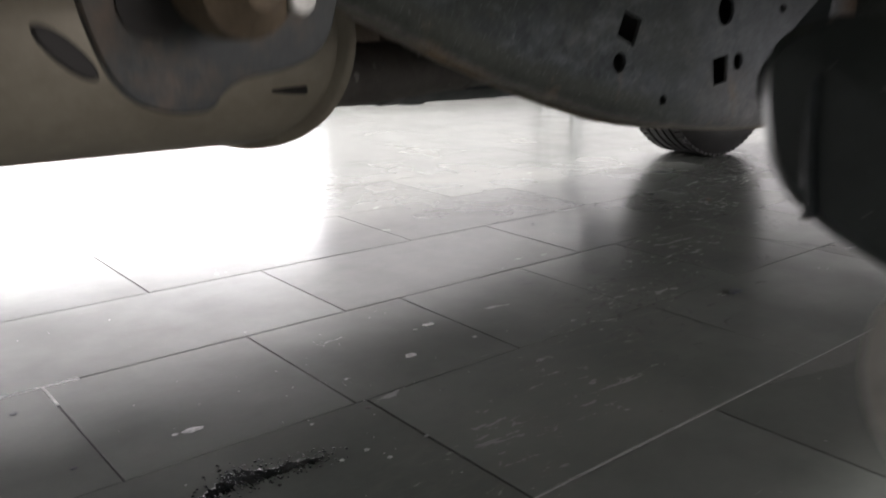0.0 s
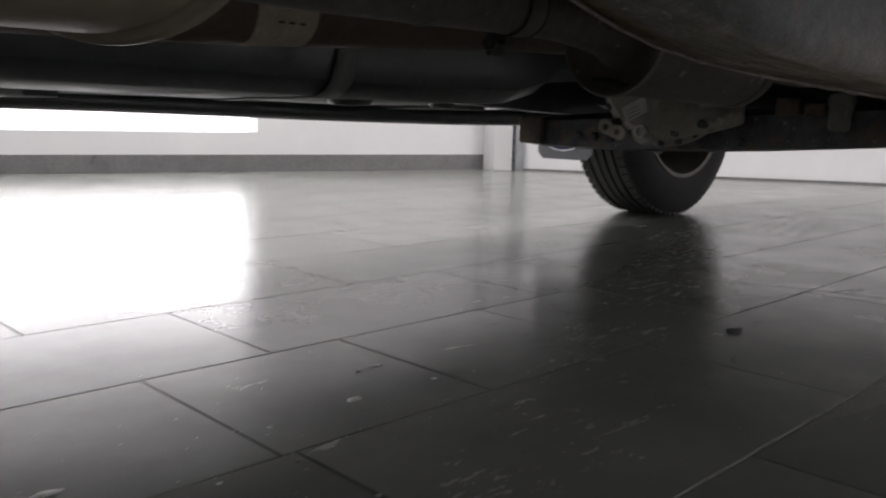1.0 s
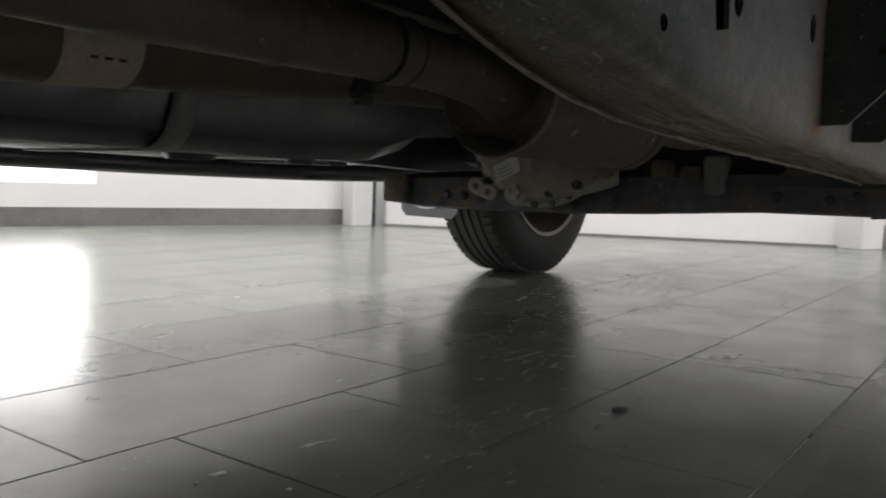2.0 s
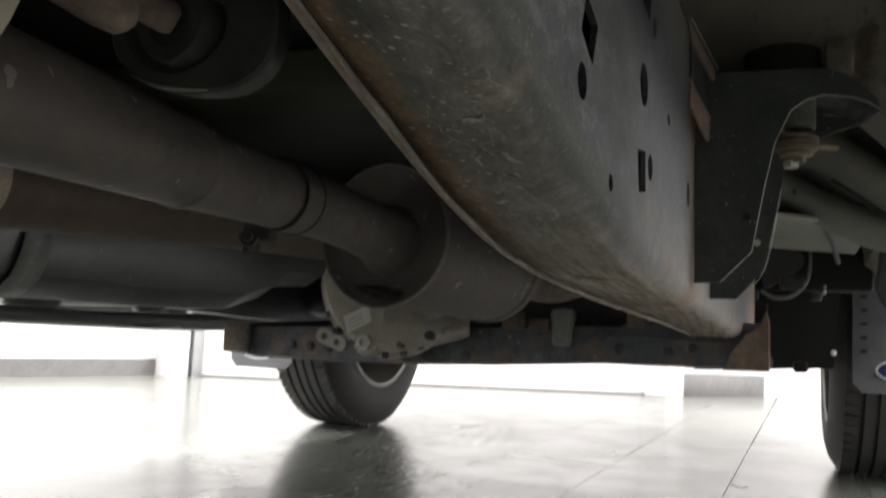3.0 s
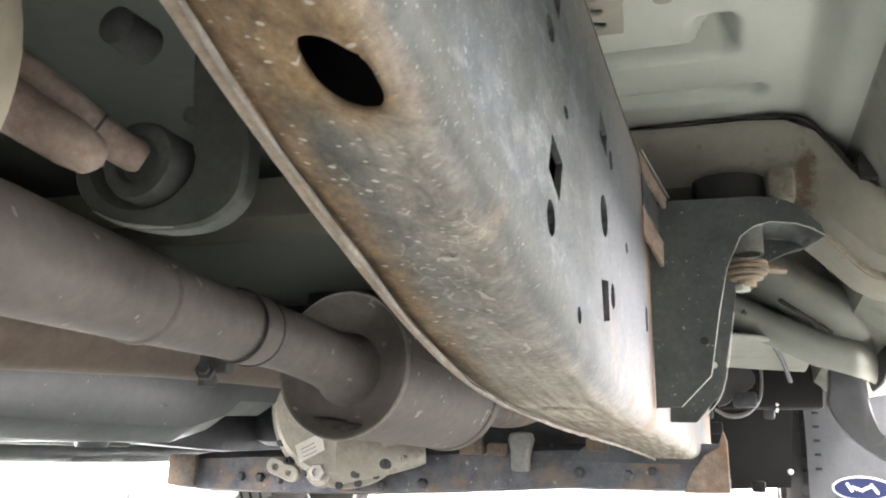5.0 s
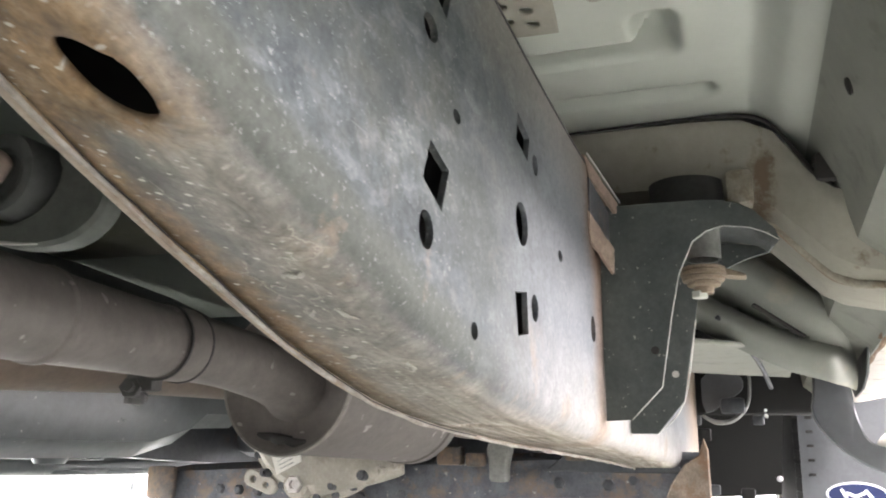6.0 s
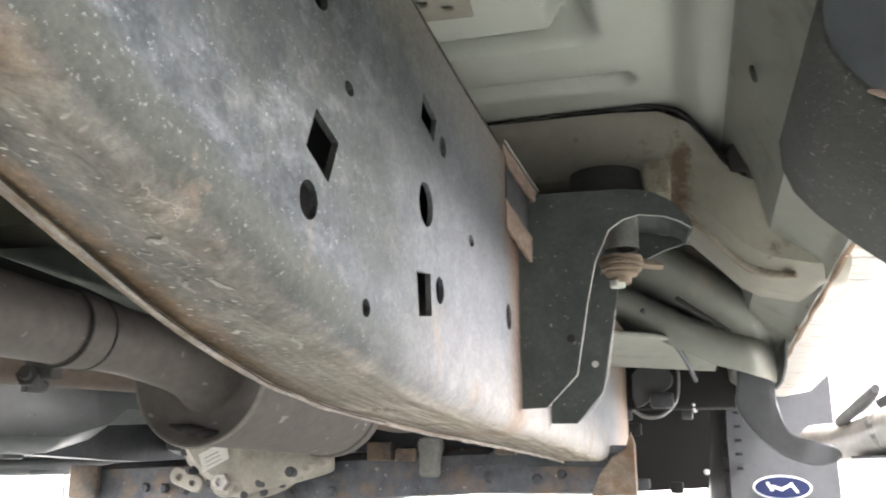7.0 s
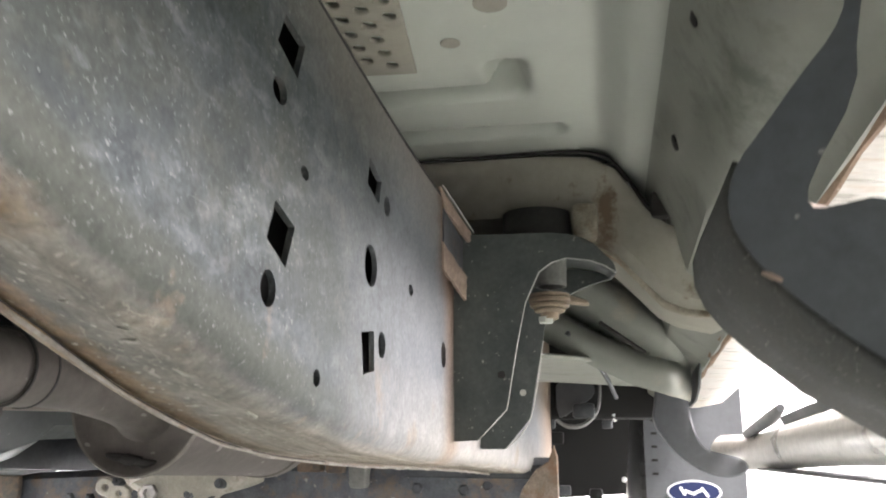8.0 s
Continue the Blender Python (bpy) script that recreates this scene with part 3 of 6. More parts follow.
def tube(points, radius, seg=20, steps=10, caps=True, flat=1.0):
    """A round bar through the points (smoothed), radius a number or one for each point."""
    pts = [Vector(p) for p in points]
    rad = radius if isinstance(radius, (list, tuple)) else [radius] * len(pts)
    line, rr = [], []
    n = len(pts)
    for i in range(n - 1):
        p0, p1, p2, p3 = pts[max(i - 1, 0)], pts[i], pts[i + 1], pts[min(i + 2, n - 1)]
        for k in range(steps):
            t = k / steps
            line.append(0.5 * ((2 * p1) + (p2 - p0) * t + (2 * p0 - 5 * p1 + 4 * p2 - p3) * t * t + (3 * p1 - p0 - 3 * p2 + p3) * t ** 3))
            rr.append(rad[i] + (rad[i + 1] - rad[i]) * t)
    line.append(pts[-1])
    rr.append(rad[-1])
    bm = bmesh.new()
    rings = []
    side = None
    for i, p in enumerate(line):
        d = (line[min(i + 1, len(line) - 1)] - line[max(i - 1, 0)]).normalized()
        if side is None:
            side = d.orthogonal().normalized()
        side = (side - d * side.dot(d)).normalized()
        up = d.cross(side)
        rings.append([bm.verts.new(p + rr[i] * (math.cos(2 * math.pi * k / seg) * side + flat * math.sin(2 * math.pi * k / seg) * up)) for k in range(seg)])
    for p, q in zip(rings, rings[1:]):
        for k in range(seg):
            bm.faces.new((p[k], p[(k + 1) % seg], q[(k + 1) % seg], q[k]))
    if caps:
        bm.faces.new(rings[0])
        bm.faces.new(rings[-1])
    return bm


def sheet(outline, holes, place):
    """A flat sheet with holes, both in (u, v), laid in space by place(u, v)."""
    bm = bmesh.new()
    for loop in (outline, *holes):
        vs = [bm.verts.new((u, v, 0)) for u, v in loop]
        for a, b in zip(vs, vs[1:] + vs[:1]):
            bm.edges.new((a, b))
    bmesh.ops.triangle_fill(bm, use_beauty=True, use_dissolve=False, edges=bm.edges[:], normal=(0, 0, 1))
    for v in bm.verts:
        v.co = Vector(place(v.co.x, v.co.y))
    return bm


def thicken(ob, t, offset=0.0):
    m = ob.modifiers.new("thickness", "SOLIDIFY")
    m.thickness, m.offset, m.use_even_offset = t, offset, True
    return ob


def plate(outline, place, t, bevel=0.0, holes=()):
    """A plate of thickness t: outline in (u, v); place(u, v, w) with w across the thickness."""
    bm = bmesh.new()
    for loop in (outline, *holes):
        vs = [bm.verts.new((u, v, 0)) for u, v in loop]
        for a, b in zip(vs, vs[1:] + vs[:1]):
            bm.edges.new((a, b))
    bmesh.ops.triangle_fill(bm, use_beauty=True, use_dissolve=True, edges=bm.edges[:], normal=(0, 0, 1))
    r = bmesh.ops.extrude_face_region(bm, geom=bm.faces[:])
    for v in r["geom"]:
        if isinstance(v, bmesh.types.BMVert):
            v.co.z = t
    if bevel:
        es = [e for e in bm.edges if len(e.link_faces) == 2 and e.calc_face_angle(0) > 0.6]
        bmesh.ops.bevel(bm, geom=es, offset=bevel, segments=1, affect="EDGES")
    for v in bm.verts:
        v.co = Vector(place(*v.co))
    return bm


def joined(*bms):
    me = bpy.data.meshes.new("join")
    out = bmesh.new()
    for b in bms:
        b.to_mesh(me)
        b.free()
        out.from_mesh(me)
    bpy.data.meshes.remove(me)
    return out


def extruded(section, x0, x1, rear=None):
    """A strip along x with its (y, z) section, and another section at its rear end."""
    bm = bmesh.new()
    rows = [[bm.verts.new((x, y, z)) for y, z in sec] for x, sec in ((x0, section), (x1, rear or section))]
    for k in range(len(section) - 1):
        bm.faces.new((rows[0][k], rows[0][k + 1], rows[1][k + 1], rows[1][k]))
    return bm


def ellipse(cu, cv, ru, rv, n=20, turn=0.0):
    c, s = math.cos(radians(turn)), math.sin(radians(turn))
    out = []
    for k in range(n):
        a, b = ru * math.cos(2 * math.pi * k / n), rv * math.sin(2 * math.pi * k / n)
        out.append((cu + a * c - b * s, cv + a * s + b * c))
    return out


def capsule(cu, cv, half, r, n=8, turn=0.0):
    pts = []
    for k in range(n + 1):
        a = -math.pi / 2 + math.pi * k / n
        pts.append((half + r * math.cos(a), r * math.sin(a)))
    for k in range(n + 1):
        a = math.pi / 2 + math.pi * k / n
        pts.append((-half + r * math.cos(a), r * math.sin(a)))
    c, s = math.cos(radians(turn)), math.sin(radians(turn))
    return [(cu + a * c - b * s, cv + a * s + b * c) for a, b in pts]


def rounded(loop, times):
    """Cuts the corners of a closed outline."""
    for _ in range(times):
        loop = [q for (a, b), (c, d) in zip(loop, loop[1:] + loop[:1]) for q in ((0.75 * a + 0.25 * c, 0.75 * b + 0.25 * d), (0.25 * a + 0.75 * c, 0.25 * b + 0.75 * d))]
    return loop


def lerp(table, x):
    for (x0, y0), (x1, y1) in zip(table, table[1:]):
        if x <= x1:
            t = max(0.0, (x - x0) / (x1 - x0))
            return y0 + (y1 - y0) * t
    return table[-1][1]


# ---- room ----
YC = 0.83  # the vehicle's middle line


def wall_piece(name, p, q, z0, z1, t, mat, side=1):
    p, q = Vector((*p, 0)), Vector((*q, 0))
    d = (q - p).normalized()
    n = Vector((-d.y, d.x, 0)) * side
    bm = bmesh.new()
    vs = [bm.verts.new(c + Vector((0, 0, z))) for z in (z0, z1) for c in (p, q, q + n * t, p + n * t)]
    for f in ((0, 1, 2, 3), (4, 5, 6, 7), (0, 1, 5, 4), (1, 2, 6, 5), (2, 3, 7, 6), (3, 0, 4, 7)):
        bm.faces.new([vs[i] for i in f])
    return part(name, bm, mat)


def on_left_wall(s):
    """A point along the long side wall, s metres from the corner post towards the rear."""
    return (3.90 - 0.9468 * s, 3.55 + 0.3219 * s)


CEIL = 3.4
st = dict(kind="structure")
WIN0, WIN1 = 1.34, 6.5
tagged(wall_piece("wall_left", on_left_wall(-0.09), on_left_wall(WIN0), 0, CEIL, 0.2, WALL, -1), "white painted wall beside a large bright window", "wall", **st)
tagged(wall_piece("wall_left_below_window", on_left_wall(WIN0), on_left_wall(WIN1), 0, 0.21, 0.2, WALL, -1), "low white wall under the bright window", "wall", **st)
tagged(wall_piece("wall_left_above_window", on_left_wall(WIN0), on_left_wall(WIN1), 0.80, CEIL, 0.2, WALL, -1), "white wall above the bright window", "wall", **st)
tagged(wall_piece("wall_left_rear", on_left_wall(WIN1), on_left_wall(9.5), 0, CEIL, 0.2, WALL, -1), "white painted rear stretch of side wall", "wall", **st)
tagged(wall_piece("baseboard", on_left_wall(-0.09), on_left_wall(9.5), 0, 0.092, 0.012, SKIRT, 1), "dark grey tiled skirting along the white wall", "skirting", **st)
FAR = [(4.10, 3.42), (5.32, 1.02)]
tagged(wall_piece("wall_front", FAR[0], FAR[1], 0, CEIL, 0.2, WALL, 1), "plain white wall with a thin dark joint at the floor", "wall", **st)
tagged(wall_piece("trim", (4.09, 3.415), (5.31, 1.015), 0, 0.012, 0.01, SKIRT, -1), "thin dark joint at the foot of a white wall", "trim", **st)
tagged(wall_piece("wall_front_right", (5.85, 1.0), (7.6, -5.2), 0, CEIL, 0.2, WALL, 1), "white wall behind the grey low panel", "wall", **st)
tagged(wall_piece("wall_front_return", (5.32, 1.02), (5.85, 1.0), 0, CEIL, 0.2, WALL, 1), "short white wall return", "wall", **st)
# unseen side: this opening and its lamp are added to light the rail
OPEN0, OPEN1 = 7.4, 0.4
tagged(wall_piece("wall_right_front", (7.6, -5.2), (OPEN0, -5.2), 0, CEIL, 0.2, DIM_WALL, -1), "plain unseen side wall, grey to dim its bounce", "wall", **st)
tagged(wall_piece("wall_right", (OPEN1, -5.2), (-5.1, -5.2), 0, CEIL, 0.2, DIM_WALL, -1), "plain unseen side wall, grey to dim its bounce", "wall", **st)
tagged(wall_piece("wall_right_below_opening", (OPEN0, -5.2), (OPEN1, -5.2), 0, 0.15, 0.2, DIM_WALL, -1), "low grey wall under an added opening for fill light", "wall", **st)
tagged(wall_piece("wall_right_above_opening", (OPEN0, -5.2), (OPEN1, -5.2), 2.4, CEIL, 0.2, DIM_WALL, -1), "grey wall above an added opening for fill light", "wall", **st)
area_lamp("side_fill_light", ((OPEN0 + OPEN1) / 2, -5.24, 1.28), ((OPEN0 + OPEN1) / 2, 0, 1.2), OPEN0 - OPEN1, 2.2, 385, (1.0, 0.953, 0.93))
tagged(wall_piece("wall_rear", (-5.1, -5.2), (-5.1, 6.7), 0, CEIL, 0.2, DIM_WALL, 1), "plain unseen rear wall, grey to dim its bounce", "wall", **st)
bm = box(-5.4, 8.0, -5.5, 7.0, CEIL, CEIL + 0.15)
tagged(part("ceiling", bm, WALL), "plain white ceiling", "ceiling", **st)

# daylight outside the bright left window
for name, p, q in (("backdrop", on_left_wall(0.6), on_left_wall(7.5)),):
    p2, q2 = (p[0] + 0.3, p[1] + 0.9), (q[0] + 0.3, q[1] + 0.9)
    tagged(wall_piece(name, p2, q2, -0.2, 3.3, 0.02, GLOW), "plain bright daylight outside the window", "backdrop", **st)
w0 = on_left_wall((WIN0 + WIN1) / 2)
area_lamp("window_light", (w0[0] + 0.02, w0[1] + 0.06, 0.50), (w0[0] - 0.32, w0[1] - 0.95, 0.55), 5.0, 0.55, 85, (1.0, 0.985, 0.97))
# unseen ceiling panels, added and placed to light the floor and underbody
for x, y, watts in ((-2.0, -1.5, 25), (1.2, -1.5, 90), (4.0, -1.3, 260), (-1.0, 3.2, 330), (2.6, 2.7, 300)):
    lamp = thing("fill_ceiling_light", (x, y, CEIL), "unseen white ceiling light panel added to fill the room", "ceiling light", "ceiling lights")
    part("housing", box(x - 0.75, x + 0.75, y - 0.22, y + 0.22, CEIL - 0.06, CEIL - 0.004, 0.01), WALL, lamp)
    area_lamp("fill_panel_light", (x, y, CEIL - 0.07), (x, y, 0), 1.4, 0.36, watts, (1.0, 0.96, 0.935))

# floor: grout bed, then the tiles (laid last)
tagged(part("floor", box(-5.3, 7.9, -5.4, 6.9, -0.2, -0.0016), GROUT), "dark grey tiled floor with thin dark joints, dusty and wet in places", "floor", **st)
floor = bpy.data.objects["floor"]

# posts in the far corners
post = thing("white_column", (3.98, 3.44, 0), "square white corner column standing on the tiled floor", "column")
part("shaft", box(3.905, 4.035, 3.36, 3.49, 0, CEIL, 0.006, turn=-19), WALL, post)
steel = thing("steel_door_post", (4.10, 3.36, 0), "narrow galvanised steel door post with a hinge beside a white column", "door post")
part("channel", box(4.055, 4.115, 3.335, 3.405, 0, 2.3, 0.003, turn=-19), STEEL_POST, steel)
for z in (0.05, 0.16):
    part("hinge", box(4.040, 4.055, 3.365, 3.395, z, z + 0.03, 0.002, turn=-19), DARK_BRACKET, steel)
post2 = thing("white_column", (5.40, 0.97, 0), "square white column in front of a grey low panel", "column")
part("shaft", box(5.255, 5.445, 0.85, 1.02, 0, CEIL, 0.006, turn=-25), WALL, post2)
panel = thing("low_grey_panel", (5.7, 0.62, 0), "low mid-grey panel standing between two white posts", "panel")
part("board", box(5.408, 6.142, 0.607, 0.627, 0, 0.13, 0.003, turn=-41.4), SKIRT, panel)
post3 = thing("white_post", (6.06, 0.40, 0), "slim white post at the end of a grey panel", "post")
part("shaft", box(6.07, 6.15, 0.305, 0.385, 0, CEIL, 0.004, turn=-20), WALL, post3)

# ---- the vehicle ----
truck = thing("pickup_truck", (0.6, YC, 0), "parked pickup seen from below, dusty and rust-stained underside", "vehicle")

ZB = [(-1.6, 0.56), (-0.3, 0.56), (0.0, 0.548), (0.15, 0.527), (0.25, 0.502), (0.31, 0.478), (0.35, 0.460), (0.40, 0.440), (0.457, 0.421),
      (0.51, 0.404), (0.57, 0.388), (0.63, 0.377), (0.70, 0.370), (0.87, 0.362), (1.20, 0.353), (1.38, 0.347), (1.60, 0.338), (1.78, 0.332), (1.97, 0.328)]
ZT = [(-1.6, 0.70), (0.0, 0.660), (0.3, 0.635), (0.5, 0.615), (0.65, 0.603), (0.8, 0.595), (1.0, 0.595), (1.5, 0.588), (1.97, 0.60)]
DROP = [(-1.6, 0.014), (0.35, 0.016), (0.40, 0.013), (0.457, 0.009), (0.51, 0.005), (0.57, 0.002), (0.63, 0.0), (1.9, 0.0)]
FLANGE, BEND = 0.0715, 0.018
ARC = BEND * math.pi / 2  # blank width taken up by the bend


def rail_y(x):
    return 0.352 - 0.018 * x


def zb(x):
    return sum(lerp(ZB, x + d) for d in (-0.03, -0.015, 0, 0.015, 0.03)) / 5


def zw(x):
    """Height of the flange where it turns up into the web."""
    return zb(x) - lerp(DROP, x)


def zt(x):
    return sum(lerp(ZT, x + d) for d in (-0.06, -0.03, 0, 0.03, 0.06)) / 5


def lip(x):
    """Width of the inner channel's lapped edge, wearing away towards the front."""
    return lerp([(-1.6, 0.005), (0.35, 0.005), (0.55, 0.003), (0.75, 0.0015), (2.0, 0.0012)], x) + 0.0006 * math.sin(x * 57)


def stations(x0, x1, step):
    n = max(1, round((x1 - x0) / step))
    return [x0 + (x1 - x0) * k / n for k in range(n + 1)]


WEB_HOLES = [
    [(0.527, 0.484), (0.551, 0.477), (0.542, 0.455), (0.519, 0.464)],
    [(0.527, 0.578), (0.553, 0.574), (0.545, 0.552), (0.519, 0.560)],
    [(0.669, 0.555), (0.696, 0.547), (0.691, 0.530), (0.665, 0.536)],
    [(0.661, 0.4414), (0.687, 0.4455), (0.690, 0.4207), (0.667, 0.4165)],
    ellipse(0.524, 0.442, 0.0085, 0.0085), ellipse(0.677, 0.4855, 0.0135, 0.0135, turn=-20), ellipse(0.7055, 0.439, 0.0085, 0.0085),
    ellipse(0.710, 0.534, 0.007, 0.007), ellipse(0.5605, 0.508, 0.0055, 0.0035), ellipse(0.589, 0.408, 0.0052, 0.0045),
    ellipse(0.897, 0.454, 0.010, 0.011), ellipse(0.779, 0.489, 0.0065, 0.0042), ellipse(0.525, 0.537, 0.0085, 0.0065),
]


def frame_rail(parent, detailed):
    xs = stations(-1.6, 1.97, 0.02)
    low = [(x, zw(x) + BEND) for x in xs]
    top = [(x, zt(x)) for x in reversed(stations(-1.6, 1.97, 0.05))]
    web = sheet(low + top, WEB_HOLES if detailed else [], lambda u, v: (u, rail_y(u), v))
    # bend and lower flange, cut flat with their holes and then folded
    holes = [capsule(0.3640, 0.0366, 0.0030, 0.0122, 12), capsule(0.728, 0.0565, 0.0035, 0.0085, turn=90), capsule(0.822, 0.0485, 0.0025, 0.005, turn=90)] if detailed else []
    wide = ARC + FLANGE - BEND
    flange = sheet([(x, 0) for x in xs] + [(x, wide) for x in reversed(xs)], holes, lambda u, v: (u, v, 0))
    for k in range(1, 12):
        bmesh.ops.bisect_plane(flange, geom=flange.verts[:] + flange.edges[:] + flange.faces[:], plane_co=(0, ARC * k / 11, 0), plane_no=(0, 1, 0), dist=1e-6)
    for x in xs[1:-1]:
        bmesh.ops.bisect_plane(flange, geom=flange.verts[:] + flange.edges[:] + flange.faces[:], plane_co=(x, 0, 0), plane_no=(1, 0, 0), dist=1e-6)
    for p in flange.verts:
        u, w = p.co.x, p.co.y
        if w < ARC:
            p.co = (u, rail_y(u) + BEND * (1 - math.cos(w / BEND)), zw(u) + BEND * (1 - math.sin(w / BEND)))
        else:
            v = w - ARC + BEND
            p.co = (u, rail_y(u) + v, zw(u) + (zb(u) - zw(u)) * (v - BEND) / (FLANGE - BEND))
    bm = joined(web, flange)
    bmesh.ops.remove_doubles(bm, verts=bm.verts[:], dist=0.0004)
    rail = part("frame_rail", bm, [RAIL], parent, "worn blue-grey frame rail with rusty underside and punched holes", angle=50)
    for p in rail.data.polygons:
        p.use_smooth = p.center.z < zw(p.center.x) + BEND
    thicken(rail, 0.0035, 1.0)
    # inner channel, lapped over the lower flange
    inner = bmesh.new()
    rows = []
    for x in xs:
        y = rail_y(x) + FLANGE
        rows.append([inner.verts.new(c) for c in ((x, y - lip(x), zb(x) - 0.06 * lip(x)), (x, y + 0.001, zb(x) - 0.06 * lip(x)), (x, y + 0.003, zb(x) + 0.004), (x, y + 0.003, zt(x)), (x, rail_y(x), zt(x)))])
    for p, q in zip(rows, rows[1:]):
        for k in range(4):
            inner.faces.new((p[k], p[k + 1], q[k + 1], q[k]))
    # upper faces take the near-black painted shade behind the holes
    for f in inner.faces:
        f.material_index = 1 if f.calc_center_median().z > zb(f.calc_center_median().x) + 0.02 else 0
    inn = part("inner_channel", inner, [RAIL, DEEP_SHADE], rail, "rust-edged inner channel welded to the rail")
    thicken(inn, 0.003, 0.0)
    return rail


rail = frame_rail(truck, True)
part("worn_lit_edge", tube([(x, rail_y(x) + FLANGE - 0.8 * lip(x) + 0.0006 * math.sin(x * 131), zb(x) - 0.0022 + 0.0005 * math.sin(x * 97)) for x in stations(0.30, 1.80, 0.03)], [0.0006 + 0.0007 * abs(math.sin(i * 2.3)) for i in range(51)], 8, 3), WORN, rail, "beige worn rusty lip")
part("weld_line", tube([(x, rail_y(x) + FLANGE - lip(x) - 0.0006 + 0.0007 * math.sin(x * 173), zb(x) - 0.0012) for x in stations(0.25, 0.80, 0.02)], 0.0004, 6, 2), SEAM_AND_SHADE, rail, "dark cracked weld line")



def peel(x, v, length, width, turn, lift):
    """A curled flake of paint hanging from the underside of the rail."""
    r = random.Random(int(x * 1e5))
    c, sn = math.cos(radians(turn)), math.sin(radians(turn))
    bm = bmesh.new()
    rows = []
    for i in range(7):
        a = i / 6 - 0.5
        rag = width * (1 - 1.5 * abs(a)) * r.uniform(0.3, 1.4) + 0.0002
        row = []
        for k in range(4):
            q = k / 3
            du, dv = 0.75 * a * length, (q - 0.3) * rag + 0.45 * width * math.sin(7 * a + 40 * x)
            px, pv = x + du * c - dv * sn, v + du * sn + dv * c
            pv = max(BEND + 0.0005, pv)
            z = zw(px) + (zb(px) - zw(px)) * (pv - BEND) / (FLANGE - BEND)
            row.append(bm.verts.new((px, rail_y(px) + pv, z - 0.0003 - lift * q * q * r.uniform(0.7, 1.2))))
        rows.append(row)
    for p, q in zip(rows, rows[1:]):
        for k in range(3):
            bm.faces.new((p[k], p[k + 1], q[k + 1], q[k]))
    fl = thicken(part("paint_flake", bm, FLAKED, rail, angle=60), 0.0004)
    fl.modifiers[0].use_even_offset = False


for peel_row in ((0.4650, 0.0270, 0.018, 0.0034, 62, 0.0004), (0.4500, 0.0190, 0.016, 0.0026, 75, 0.0004), (0.4760, 0.0400, 0.010, 0.0022, 80, 0.0004), (0.5020, 0.0385, 0.016, 0.0022, 15, 0.0003),
                 (0.5480, 0.0430, 0.014, 0.0036, 85, 0.0003), (0.5600, 0.0200, 0.020, 0.0022, 10, 0.0003), (0.4980, 0.0220, 0.016, 0.0020, -35, 0.0004), (0.4330, 0.0330, 0.008, 0.0020, 70, 0.0004)):
    peel(*peel_row)

# mirrored far rail, further forward end pieces
far = bmesh.new()
rows = []
for x in stations(-1.6, 1.97, 0.05):
    y = 2 * YC - rail_y(x)
    rows.append([far.verts.new(c) for c in ((x, y, zt(x)), (x, y, zb(x) + 0.01), (x, y - 0.01, zb(x)), (x, y - FLANGE, zb(x)), (x, y - FLANGE, zt(x)))])
for p, q in zip(rows, rows[1:]):
    for k in range(4):
        far.faces.new((p[k], p[k + 1], q[k + 1], q[k]))
thicken(part("frame_rail", far, [CROSS], truck, "dark far frame rail"), 0.004, 0)
for side in (1, -1):
    f = lambda y: y if side == 1 else 2 * YC - y
    bm = tube([(1.90, f(0.38), 0.49), (2.15, f(0.47), 0.48), (2.7, f(0.50), 0.50), (3.5, f(0.48), 0.52)], [0.085, 0.07, 0.065, 0.065], 4, 6)
    part("front_rail", bm, CROSS, truck)

# front crossmember
cm = bmesh.new()
rows = []
SEC = [(0.0, -0.04), (0.0, 0.03), (0.02, 0.045), (0.10, 0.045), (0.12, 0.03), (0.12, -0.03), (0.10, -0.045), (0.02, -0.045)]
for y, x, z, k in ((0.292, 1.60, 0.330, 0.75), (0.36, 1.61, 0.325, 0.85), (0.55, 1.62, 0.322, 0.85), (0.75, 1.62, 0.310, 0.9), (0.9, 1.62, 0.302, 0.9), (1.1, 1.62, 0.297, 0.9), (1.25, 1.61, 0.293, 0.8), (1.315, 1.60, 0.29, 0.6)):
    rows.append([cm.verts.new((x + a, y, z + b * k)) for a, b in SEC])
for p, q in zip(rows, rows[1:]):
    for k in range(8):
        cm.faces.new((p[k], p[(k + 1) % 8], q[(k + 1) % 8], q[k]))
cm.faces.new(rows[0])
cm.faces.new(rows[-1])
cross = part("crossmember", cm, BEAM, truck, "grimy black steel crossmember with rusty ends")
part("end_plate", plate(rounded([(0.280, 0.288), (0.350, 0.286), (0.339, 0.314), (0.317, 0.345), (0.296, 0.358), (0.287, 0.384), (0.281, 0.366)], 0), lambda u, v, w: (1.578 + w, u, v), 0.014, 0.002), END_RUST, cross, "rusted end plate")
part("end_plate", box(1.585, 1.60, 1.255, 1.318, 0.265, 0.325, 0.006), RUSTY_CROSS, cross, "rusted end plate")
for y, z in ((1.09, 0.283), (1.13, 0.285), (1.17, 0.286), (0.93, 0.277), (0.88, 0.279), (0.80, 0.285), (0.52, 0.312), (0.44, 0.310), (0.40, 0.318)):
    part("bolt", lathe([(0, 0), (0, 0.010), (0.010, 0.010), (0.014, 0.006), (0.014, 0)], (1.624, y, z), (1.5, y, z), 6), CROSS, cross)
